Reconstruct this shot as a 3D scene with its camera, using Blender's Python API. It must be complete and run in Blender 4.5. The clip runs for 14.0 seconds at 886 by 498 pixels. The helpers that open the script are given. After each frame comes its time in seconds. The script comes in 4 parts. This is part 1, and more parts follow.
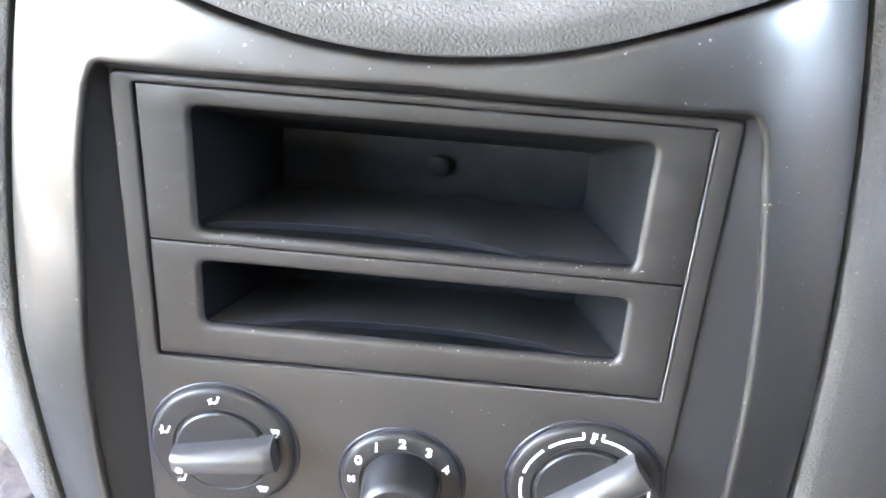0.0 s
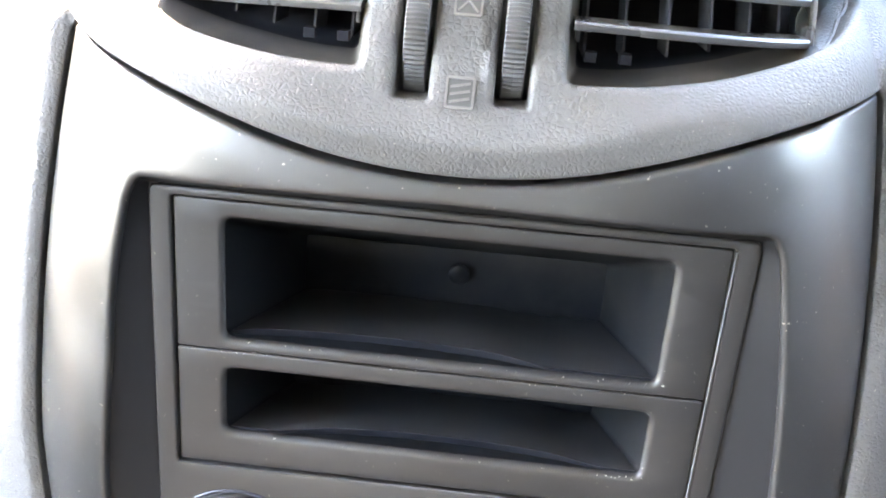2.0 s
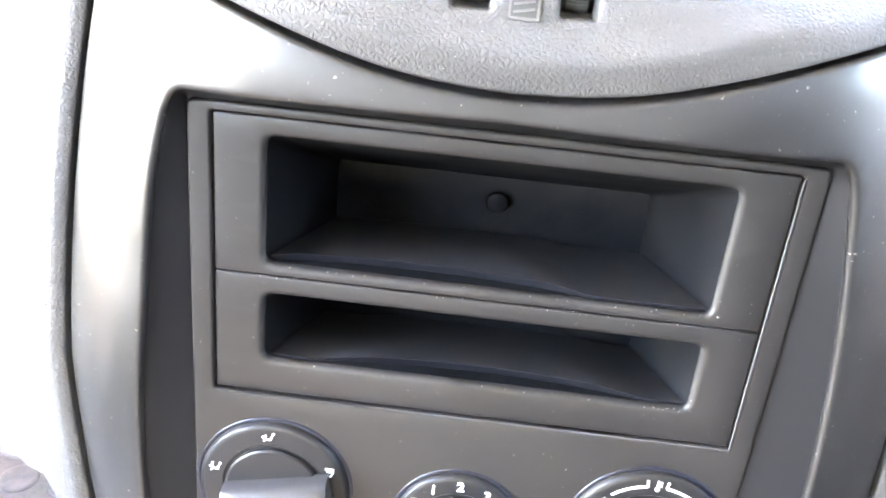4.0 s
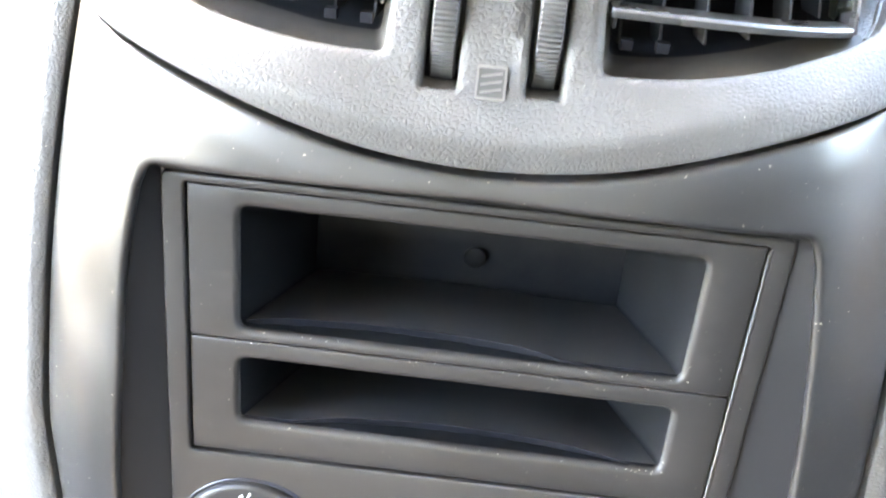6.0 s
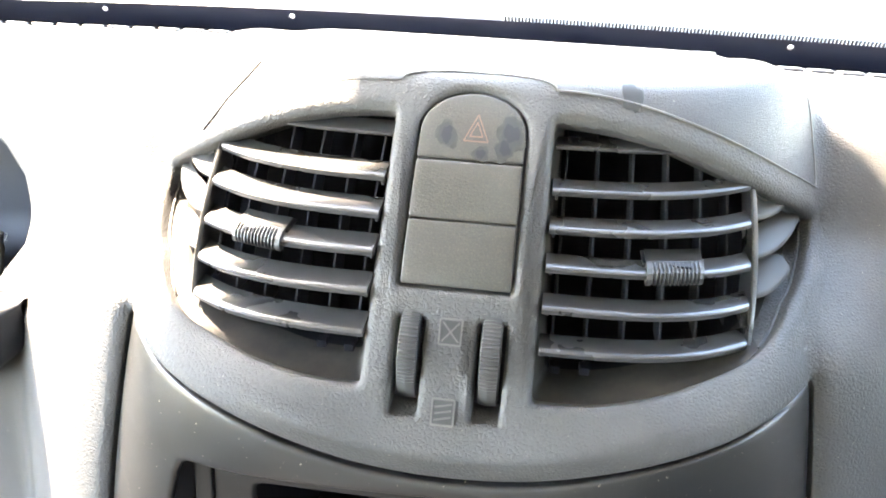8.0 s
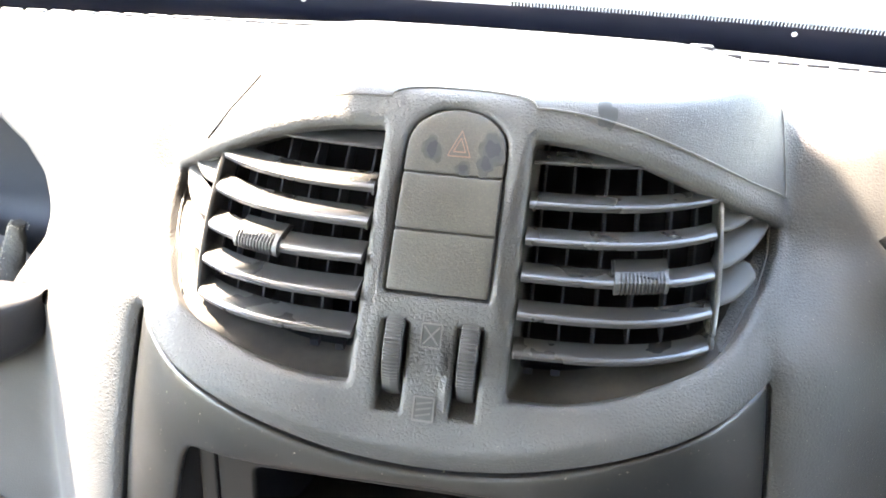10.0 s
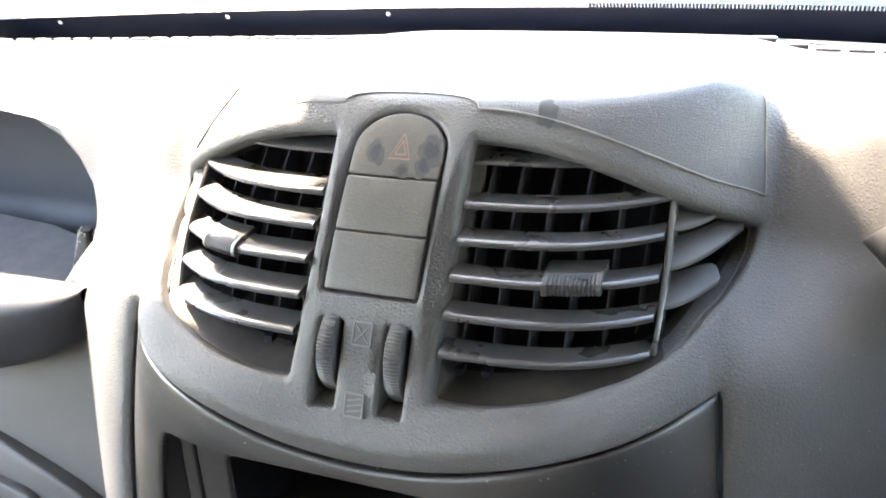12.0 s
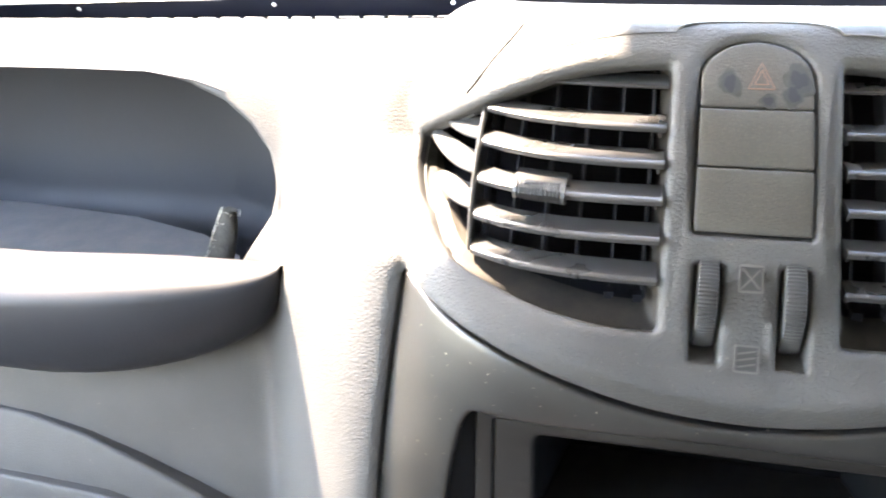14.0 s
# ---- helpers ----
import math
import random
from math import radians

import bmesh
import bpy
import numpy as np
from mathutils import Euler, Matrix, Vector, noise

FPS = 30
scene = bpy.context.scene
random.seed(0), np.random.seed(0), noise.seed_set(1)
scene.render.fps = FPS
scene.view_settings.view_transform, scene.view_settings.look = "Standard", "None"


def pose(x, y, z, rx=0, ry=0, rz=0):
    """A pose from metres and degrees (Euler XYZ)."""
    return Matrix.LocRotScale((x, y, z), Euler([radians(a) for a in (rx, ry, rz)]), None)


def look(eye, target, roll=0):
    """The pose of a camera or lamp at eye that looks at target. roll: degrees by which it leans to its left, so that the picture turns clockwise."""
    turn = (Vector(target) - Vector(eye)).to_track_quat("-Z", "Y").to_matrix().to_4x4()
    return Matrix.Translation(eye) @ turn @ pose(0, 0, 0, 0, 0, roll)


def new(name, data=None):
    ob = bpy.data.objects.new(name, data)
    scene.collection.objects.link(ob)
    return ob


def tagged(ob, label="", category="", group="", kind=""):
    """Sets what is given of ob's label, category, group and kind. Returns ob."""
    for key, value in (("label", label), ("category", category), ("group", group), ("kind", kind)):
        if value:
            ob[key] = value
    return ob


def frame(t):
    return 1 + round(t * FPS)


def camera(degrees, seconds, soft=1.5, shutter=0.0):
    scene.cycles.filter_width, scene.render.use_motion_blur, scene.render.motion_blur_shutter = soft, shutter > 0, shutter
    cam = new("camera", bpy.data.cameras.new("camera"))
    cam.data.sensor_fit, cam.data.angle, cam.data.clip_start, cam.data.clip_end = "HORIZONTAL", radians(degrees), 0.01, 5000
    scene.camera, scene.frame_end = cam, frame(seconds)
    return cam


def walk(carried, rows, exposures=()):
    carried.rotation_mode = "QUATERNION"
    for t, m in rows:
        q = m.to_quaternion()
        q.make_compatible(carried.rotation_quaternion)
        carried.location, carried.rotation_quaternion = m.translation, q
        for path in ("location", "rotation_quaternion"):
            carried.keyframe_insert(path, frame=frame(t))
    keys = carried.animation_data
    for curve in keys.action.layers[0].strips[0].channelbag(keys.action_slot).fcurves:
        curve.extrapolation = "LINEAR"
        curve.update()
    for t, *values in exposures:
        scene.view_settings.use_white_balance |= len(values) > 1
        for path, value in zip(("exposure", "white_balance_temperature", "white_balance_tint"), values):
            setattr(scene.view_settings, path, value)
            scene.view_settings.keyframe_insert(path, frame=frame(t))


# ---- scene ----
cam = camera(56.7, 14.0, soft=1.9, shutter=0.15)
PATH = [
    (0, (0.021, -0.012, 1.008), (-0.059, 1.731, 0.03), 3.8),
    (0.2, (0.0203, -0.0125, 1.0083), (-0.0664, 1.7406, 0.0509), 3.7),
    (0.5, (0.016, -0.015, 1.01), (-0.108, 1.795, 0.169), 3.4),
    (1, (0.01, -0.02, 1.015), (-0.098, 1.797, 0.186), 3.7),
    (1.5, (0.004, -0.02, 1.015), (-0.082, 1.82, 0.235), 4.7),
    (2, (0.012, -0.015, 1.017), (-0.087, 1.823, 0.235), 4.5),
    (2.2, (0.0036, -0.0157, 1.0061), (-0.0824, 1.8016, 0.1787), 4.7),
    (2.5, (-0.012, -0.017, 0.986), (-0.074, 1.762, 0.074), 5.1),
    (3, (-0.011, -0.015, 0.984), (-0.075, 1.76, 0.065), 5.3),
    (3.5, (-0.01, -0.013, 0.992), (-0.071, 1.766, 0.08), 5.7),
    (3.7, (-0.008, -0.01, 1.001), (-0.067, 1.77, 0.092), 5.8),
    (5.8, (-0.007, -0.006, 1.016), (-0.067, 1.771, 0.1), 5.6),
    (6, (-0.001, -0.002, 1.025), (-0.06, 1.787, 0.134), 5.7),
    (6.5, (0.009, 0.006, 1.075), (-0.04, 1.838, 0.273), 5.2),
    (7, (0.009, -0.002, 1.11), (-0.045, 1.847, 0.349), 4.2),
    (7.3, (0.0144, -0.0038, 1.113), (-0.0690, 1.832, 0.338), 3.5),
    (7.5, (0.018, -0.005, 1.115), (-0.129, 1.822, 0.316), 3.1),
    (7.7, (0.023, -0.009, 1.127), (-0.174, 1.806, 0.309), 2.4),
    (9.8, (0.037, -0.026, 1.169), (-0.222, 1.729, 0.245), 2.3),
    (10, (0.043, -0.026, 1.17), (-0.216, 1.727, 0.243), 2.3),
    (10.5, (0.076, -0.025, 1.172), (-0.261, 1.709, 0.234), 1.2),
    (11, (0.124, -0.009, 1.172), (-0.353, 1.697, 0.245), -0.9),
    (11.5, (0.157, -0.008, 1.17), (-0.482, 1.654, 0.26), -3.3),
    (12, (0.139, -0.006, 1.167), (-0.537, 1.648, 0.268), -4.0),
    (12.2, (0.1186, -0.0016, 1.163), (-0.4910, 1.680, 0.263), -2.7),
    (12.5, (0.088, 0.005, 1.157), (-0.377, 1.729, 0.255), -0.8),
    (13, (0.078, 0.002, 1.155), (-0.374, 1.733, 0.261), -0.9),
    (13.5, (0.031, -0.018, 1.142), (-0.391, 1.726, 0.258), -1.6),
    (13.7, (0.0101, -0.024, 1.1379), (-0.4144, 1.7249, 0.2651), -1.6),
    (14, (-0.045, -0.04, 1.127), (-0.476, 1.722, 0.284), -1.6),
]
EXPOSURES = [(0.0, 7.6, 7650, 18), (0.7, 7.3, 7700, 18), (2.0, 7.35, 7700, 18), (2.6, 7.7, 7750, 20), (3.7, 7.75, 7800, 20), (6.4, 7.55, 7800, 15),
             (7.0, 6.9, 7800, 14), (9.8, 6.4, 7750, 15), (11.0, 6.2, 7750, 15), (12.0, 5.95, 7750, 16), (14.0, 6.05, 7750, 17)]
walk(cam, [(t, look(eye, target, roll)) for t, eye, target, roll in PATH], EXPOSURES)

# ---- light ----
SUN_AZ, SUN_EL = 60.0, 50.0            # degrees to the left of straight ahead, and above the horizon
sun_dir = Vector((-math.sin(radians(SUN_AZ)) * math.cos(radians(SUN_EL)),
                  math.cos(radians(SUN_AZ)) * math.cos(radians(SUN_EL)), math.sin(radians(SUN_EL))))
world = bpy.data.worlds.new("world")
scene.world = world
world.use_nodes = True
wn = world.node_tree
sky = wn.nodes.new("ShaderNodeTexSky")
sky.sky_type, sky.sun_disc = "NISHITA", False
sky.sun_elevation, sky.sun_rotation = radians(SUN_EL), radians(-SUN_AZ)
wn.nodes["Background"].inputs["Strength"].default_value = 0.10
wn.links.new(sky.outputs["Color"], wn.nodes["Background"].inputs["Color"])
sun = new("sun", bpy.data.lights.new("sun", "SUN"))
sun.data.energy, sun.data.angle, sun.data.color = 1.45, radians(0.8), (1.0, 0.91, 0.78)
sun.matrix_world = look(sun_dir * 20, (0, 0, 0))


# ---- materials ----
def material(name, colour, rough=0.5, metal=0.0, vary=0.12, vary_scale=30.0, speck=0.0, speck_scale=900.0,
             bump=0.0, bump_scale=700.0, kind="noise", speck_from=0.62, dust=0.0, dust_colour=(0.45, 0.40, 0.33), sheen=0.5, deep_within=0.0):
    m = bpy.data.materials.new(name)
    m.use_nodes = True
    n, l = m.node_tree.nodes, m.node_tree.links
    b = n["Principled BSDF"]
    b.inputs["Metallic"].default_value = metal
    b.inputs["Specular IOR Level"].default_value = sheen
    tc = n.new("ShaderNodeTexCoord")

    def noise_node(scale, detail=4.0, rough_=0.55, dist=0.0):
        t = n.new("ShaderNodeTexNoise")
        t.inputs["Scale"].default_value, t.inputs["Detail"].default_value = scale, detail
        t.inputs["Roughness"].default_value, t.inputs["Distortion"].default_value = rough_, dist
        l.new(tc.outputs["Object"], t.inputs["Vector"])
        return t

    def ramp(src, a, c, lo, hi):
        r = n.new("ShaderNodeMapRange")
        r.inputs["From Min"].default_value, r.inputs["From Max"].default_value = a, c
        r.inputs["To Min"].default_value, r.inputs["To Max"].default_value = lo, hi
        l.new(src, r.inputs["Value"])
        return r.outputs["Result"]

    big = noise_node(vary_scale)
    value = ramp(big.outputs["Fac"], 0.3, 0.7, 1 - vary, 1 + vary)
    scaled = n.new("ShaderNodeVectorMath")
    scaled.operation = "SCALE"
    scaled.inputs[0].default_value = colour
    l.new(value, scaled.inputs["Scale"])
    out = scaled.outputs["Vector"]
    if speck:
        fine = noise_node(speck_scale, 2.0)
        mix = n.new("ShaderNodeMix")
        mix.data_type = "RGBA"
        l.new(ramp(fine.outputs["Fac"], speck_from, speck_from + 0.06, 0.0, speck), mix.inputs["Factor"])
        l.new(out, mix.inputs["A"])
        mix.inputs["B"].default_value = (*dust_colour, 1)
        out = mix.outputs["Result"]
    if dust:
        d = noise_node(60.0, 6.0, 0.7)
        mix = n.new("ShaderNodeMix")
        mix.data_type = "RGBA"
        l.new(ramp(d.outputs["Fac"], 0.4, 0.75, 0.0, dust), mix.inputs["Factor"])
        l.new(out, mix.inputs["A"])
        mix.inputs["B"].default_value = (*dust_colour, 1)
        out = mix.outputs["Result"]
    l.new(out, b.inputs["Base Color"])
    l.new(ramp(big.outputs["Fac"], 0.3, 0.7, rough - 0.06, rough + 0.06), b.inputs["Roughness"])
    if bump:
        bp = n.new("ShaderNodeBump")
        bp.inputs["Distance"].default_value = bump
        bp.inputs["Strength"].default_value = 1.0
        if deep_within:
            xyz, away = n.new("ShaderNodeSeparateXYZ"), n.new("ShaderNodeMath")
            away.operation = "ABSOLUTE"
            l.new(tc.outputs["Object"], xyz.inputs[0])
            l.new(xyz.outputs["X"], away.inputs[0])
            l.new(ramp(away.outputs[0], deep_within, deep_within + 0.03, 1.0, 0.42), bp.inputs["Strength"])
        if kind == "leather":
            warp = noise_node(bump_scale * 0.6, 3.0)
            add = n.new("ShaderNodeVectorMath")
            add.operation = "MULTIPLY_ADD"
            l.new(warp.outputs["Color"], add.inputs[0])
            add.inputs[1].default_value = (0.8 / bump_scale,) * 3
            l.new(tc.outputs["Object"], add.inputs[2])
            v = n.new("ShaderNodeTexVoronoi")
            v.feature = "DISTANCE_TO_EDGE"
            v.inputs["Scale"].default_value = bump_scale
            l.new(add.outputs["Vector"], v.inputs["Vector"])
            height = ramp(v.outputs["Distance"], 0.0, 0.32, 0.0, 1.0)
            soft = noise_node(bump_scale * 0.35, 3.0)
            plus = n.new("ShaderNodeMath")
            plus.operation = "ADD"
            l.new(height, plus.inputs[0])
            l.new(ramp(soft.outputs["Fac"], 0.0, 1.0, 0.0, 0.7), plus.inputs[1])
            l.new(plus.outputs[0], bp.inputs["Height"])
        else:
            l.new(noise_node(bump_scale, 3.0).outputs["Fac"], bp.inputs["Height"])
        l.new(bp.outputs["Normal"], b.inputs["Normal"])
    return m


m_reveal = material("satin_reveal_plastic", (0.011, 0.0115, 0.0128), 0.40, sheen=0.2, vary=0.05)
GREY = (0.068, 0.0668, 0.0655)
m_dash = material("grained_dash_plastic", GREY, 0.58, sheen=0.4, bump=0.00017, bump_scale=560, deep_within=0.145, kind="leather", vary=0.12, speck=0.6, speck_scale=1300, speck_from=0.71)
m_cap = material("smooth_cap_plastic", GREY, 0.55, sheen=0.4, bump=0.00012, bump_scale=900, kind="leather", vary=0.12, speck=0.5, speck_scale=1300, speck_from=0.71)
m_trim = material("satin_fascia_plastic", (0.0125, 0.0124, 0.0124), 0.36, sheen=1.0, bump=0.00005, bump_scale=2600, vary=0.10, speck=0.8, speck_scale=620, speck_from=0.715)
m_panel = material("black_panel_plastic", (0.0175, 0.0165, 0.0160), 0.44, bump=0.00004, bump_scale=2500, vary=0.1, speck=0.4, speck_scale=800, speck_from=0.73)
# black plastic, darkened further so the colour holds the pockets' inner shade
m_pocket_shade = material("shaded_pocket_plastic", (0.0042, 0.0050, 0.0064), 0.55, sheen=0.15, bump=0.00006, bump_scale=1500, vary=0.15, dust=0.10, dust_colour=(0.08, 0.078, 0.07))
m_dust = material("dusty_pocket_floor", (0.020, 0.020, 0.021), 0.6, bump=0.00006, bump_scale=1800, vary=0.25, vary_scale=60, dust=0.5, dust_colour=(0.055, 0.053, 0.049))
m_slat = material("slat_plastic", (0.044, 0.044, 0.045), 0.30, sheen=0.8, bump=0.00003, bump_scale=1500, vary=0.1, dust=0.0)
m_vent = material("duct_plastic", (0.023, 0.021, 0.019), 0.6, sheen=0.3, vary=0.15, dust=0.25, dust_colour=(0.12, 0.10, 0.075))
m_fin = material("side_blade_plastic", (0.058, 0.057, 0.056), 0.6, sheen=0.3, vary=0.12)
m_wheel = material("thumbwheel_plastic", (0.050, 0.050, 0.050), 0.45, sheen=0.4, vary=0.12)
m_tab = material("tab_plastic", (0.045, 0.045, 0.045), 0.45, sheen=0.5, vary=0.15)
# near black: stands for the shade deep in ducts, gutters and gaps
m_deep_shade = material("deep_shade_dark", (0.007, 0.0075, 0.010), 0.7, sheen=0.1, vary=0.15)
m_blade = material("blade_plastic", (0.030, 0.031, 0.035), 0.7, sheen=0.08, vary=0.1)
m_dark = material("duct_black_plastic", (0.032, 0.033, 0.037), 0.5, vary=0.2)
m_button = material("switch_plastic", (0.056, 0.053, 0.047), 0.45, bump=0.00022, bump_scale=1100, vary=0.15, speck=0.35, speck_scale=2200, speck_from=0.56, dust_colour=(0.15, 0.135, 0.10))
m_knob = material("black_knob_plastic", (0.013, 0.013, 0.014), 0.42, sheen=0.35, bump=0.00003, bump_scale=2000, vary=0.12, speck=0.25, speck_scale=900, speck_from=0.74)
m_grip = material("worn_grip_plastic", (0.036, 0.036, 0.037), 0.33, bump=0.00003, bump_scale=2000, vary=0.15, speck=0.3, speck_scale=900, speck_from=0.74)
m_edge = material("pale_edge_plastic", (0.045, 0.044, 0.043), 0.6, vary=0.45, vary_scale=120)
m_ridge = material("dusty_ridge", (0.19, 0.183, 0.172), 0.7, vary=0.3, vary_scale=120)
m_fleck = material("pale_dust", (0.34, 0.32, 0.28), 0.9, vary=0.2)
m_mark = material("moulded_mark", (0.105, 0.10, 0.095), 0.5, vary=0.2)
m_white = material("white_print", (0.8, 0.8, 0.8), 0.5, vary=0.04)
m_red = material("faded_red_print", (0.17, 0.10, 0.075), 0.5, vary=0.1)
m_haze = material("dry_smudge", (0.047, 0.046, 0.043), 0.5, sheen=0.3, vary=0.3, vary_scale=300)
m_stain = material("damp_stain", (0.030, 0.033, 0.038), 0.6, sheen=0.2, vary=0.2)
m_faint = material("faint_stain", (0.041, 0.042, 0.043), 0.6, sheen=0.3, vary=0.2)
m_frit = material("black_glass_edge", (0.008, 0.010, 0.020), 0.35, vary=0.1)
m_cowl = material("grey_cowl_rubber", (0.0045, 0.005, 0.004), 0.8, sheen=0.1, bump=0.0004, bump_scale=300)
m_bonnet = material("dark_bonnet_paint", (0.0045, 0.0053, 0.0040), 0.6, sheen=0.03, vary=0.35, vary_scale=14)
m_bin = material("black_bin_plastic", (0.022, 0.0235, 0.029), 0.55, sheen=0.35, bump=0.0001, bump_scale=600, vary=0.08)
m_liner = material("pale_liner", (0.16, 0.164, 0.175), 0.5, bump=0.0001, bump_scale=300, vary=0.1, vary_scale=20, dust=0.2)
m_mat = material("grey_rubber_mat", (0.15, 0.15, 0.16), 0.6, bump=0.0002, bump_scale=400, vary=0.12, vary_scale=12, dust=0.3)
m_carpet = material("dark_carpet", (0.020, 0.020, 0.021), 0.95, bump=0.001, bump_scale=400, vary=0.15)
# unseen walls: pale at left, dark at right and rear, to grade light
m_door = material("unseen_beige_side", (0.42, 0.37, 0.30), 0.8, bump=0.0005, bump_scale=300, vary=0.08, vary_scale=5)
m_rear = material("unseen_dark_rear", (0.045, 0.041, 0.037), 0.8, bump=0.0005, bump_scale=300, vary=0.08, vary_scale=5)
m_dark_side = material("unseen_dark_side", (0.042, 0.039, 0.036), 0.8, bump=0.0005, bump_scale=300, vary=0.08, vary_scale=5)
m_lining = material("beige_cabin_lining", (0.70, 0.665, 0.61), 0.8, bump=0.0005, bump_scale=300, vary=0.08, vary_scale=5)
m_soil = material("dusty_ground", (0.060, 0.062, 0.045), 0.9, bump=0.02, bump_scale=12, vary=0.35, vary_scale=0.7, dust=0.5, dust_colour=(0.09, 0.115, 0.06))
m_fray = material("frayed_foam_fibre", (0.6, 0.56, 0.47), 0.9, vary=0.3, vary_scale=400)
m_foam = material("worn_foam_strip", (0.045, 0.043, 0.036), 0.9, bump=0.0008, bump_scale=500, vary=0.3, vary_scale=150)

m_glass = bpy.data.materials.new("windscreen_glass")
m_glass.use_nodes = True
gn, gl = m_glass.node_tree.nodes, m_glass.node_tree.links
gn.clear()
g_out, g_mix = gn.new("ShaderNodeOutputMaterial"), gn.new("ShaderNodeMixShader")
g_clear, g_gloss = gn.new("ShaderNodeBsdfTransparent"), gn.new("ShaderNodeBsdfGlossy")
g_clear.inputs["Color"].default_value = (0.93, 0.96, 0.94, 1)
g_gloss.inputs["Roughness"].default_value = 0.02
g_mix.inputs[0].default_value = 0.05
gl.new(g_clear.outputs[0], g_mix.inputs[1])
gl.new(g_gloss.outputs[0], g_mix.inputs[2])
gl.new(g_mix.outputs[0], g_out.inputs["Surface"])


# ---- mesh helpers ----
from mathutils import geometry


def link_mesh(name, verts, faces, mat, parent=None, label="", smooth=True):
    me = bpy.data.meshes.new(name)
    me.from_pydata([tuple(v) for v in verts], [], faces)
    me.polygons.foreach_set("use_smooth", [smooth] * len(me.polygons))
    me.materials.append(mat)
    ob = new(name, me)
    if parent:
        ob.parent = parent
    if label:
        ob["label"] = label
    return ob


def part(name, bm, mat, parent=None, label="", smooth=True):
    me = bpy.data.meshes.new(name)
    bmesh.ops.recalc_face_normals(bm, faces=bm.faces)
    bm.to_mesh(me)
    bm.free()
    me.polygons.foreach_set("use_smooth", [smooth] * len(me.polygons))
    if smooth:
        me.set_sharp_from_angle(angle=radians(40))
    me.materials.append(mat)
    ob = new(name, me)
    if parent:
        ob.parent = parent
    if label:
        ob["label"] = label
    return ob


def empty(name, at=(0, 0, 0), turn=None):
    ob = new(name)
    ob.empty_display_size = 0.01
    ob.matrix_world = Matrix.Translation(at) @ (turn or Matrix())
    return ob


def box(bm, centre, size, turn=None, bevel=0.0, segs=2):
    made = bmesh.ops.create_cube(bm, size=1.0)["verts"]
    bmesh.ops.scale(bm, vec=size, verts=made)
    if bevel:
        edges = list({e for v in made for e in v.link_edges})
        res = bmesh.ops.bevel(bm, geom=edges, offset=bevel, segments=segs, profile=0.5, affect="EDGES")
        made = list({v for f in res["faces"] for v in f.verts} | {v for v in made if v.is_valid})
    m = Matrix.Translation(centre) @ (turn.to_4x4() if turn else Matrix())
    bmesh.ops.transform(bm, matrix=m, verts=made)
    return bm


def lathe(profile, segs=48):
    """Verts and faces of (radius, height) turned round z; ends closed."""
    verts, faces = [], []
    for r, h in profile:
        for k in range(segs):
            a = 2 * math.pi * k / segs
            verts.append((r * math.cos(a), r * math.sin(a), h))
    for i in range(len(profile) - 1):
        for k in range(segs):
            a, b = i * segs + k, i * segs + (k + 1) % segs
            faces.append((a, b, b + segs, a + segs))
    faces.append(tuple(reversed(range(segs))))
    faces.append(tuple(range((len(profile) - 1) * segs, len(profile) * segs)))
    return verts, faces


def tube(points, radius, segs=8):
    """A round bead along points; radius may be one for each point."""
    pts = [Vector(p) for p in points]
    verts, faces = [], []
    for i, p in enumerate(pts):
        t = (pts[min(i + 1, len(pts) - 1)] - pts[max(i - 1, 0)]).normalized()
        a = t.cross(Vector((0.03, -1, 0.2))).normalized()
        b = t.cross(a).normalized()
        r = radius[i] if isinstance(radius, list) else radius
        for k in range(segs):
            w = 2 * math.pi * k / segs
            verts.append(p + a * r * math.cos(w) + b * r * math.sin(w))
    for i in range(len(pts) - 1):
        for k in range(segs):
            q = i * segs
            faces.append((q + k, q + (k + 1) % segs, q + segs + (k + 1) % segs, q + segs + k))
    faces += [tuple(range(segs)), tuple(range((len(pts) - 1) * segs, len(pts) * segs))]
    return verts, faces


def rounded(loop, radius, n=4, sharp=25.0):
    """The closed loop with its sharp corners rounded."""
    out, m = [], len(loop)
    for i in range(m):
        a, b, c = (Vector(loop[(i + k) % m]) for k in (-1, 0, 1))
        u, w = a - b, c - b
        turn = 180 - math.degrees(u.angle(w)) if u.length > 1e-9 and w.length > 1e-9 else 0
        if turn < sharp:
            out.append(tuple(b))
            continue
        d = min(radius, 0.45 * u.length, 0.45 * w.length)
        p, q = b + u.normalized() * d, b + w.normalized() * d
        for k in range(n + 1):
            t = k / n
            out.append(tuple(p * (1 - t) ** 2 + b * 2 * t * (1 - t) + q * t * t))
    return out


def dense(loop, step):
    out = []
    for a, b in zip(loop, loop[1:] + loop[:1]):
        k = max(1, int(math.hypot(b[0] - a[0], b[1] - a[1]) / step))
        out += [(a[0] + (b[0] - a[0]) * i / k, a[1] + (b[1] - a[1]) * i / k) for i in range(k)]
    return out


def area(loop):
    return 0.5 * sum(a[0] * b[1] - b[0] * a[1] for a, b in zip(loop, loop[1:] + loop[:1]))


def offset(loop, d):
    """The counterclockwise loop moved outwards by d."""
    out, m = [], len(loop)
    for i in range(m):
        a, b, c = (Vector(loop[(i + k) % m]) for k in (-1, 0, 1))
        t = ((b - a).normalized() + (c - b).normalized())
        t = t.normalized() if t.length > 1e-9 else (c - b).normalized()
        out.append((b.x + t.y * d, b.y - t.x * d))
    return out


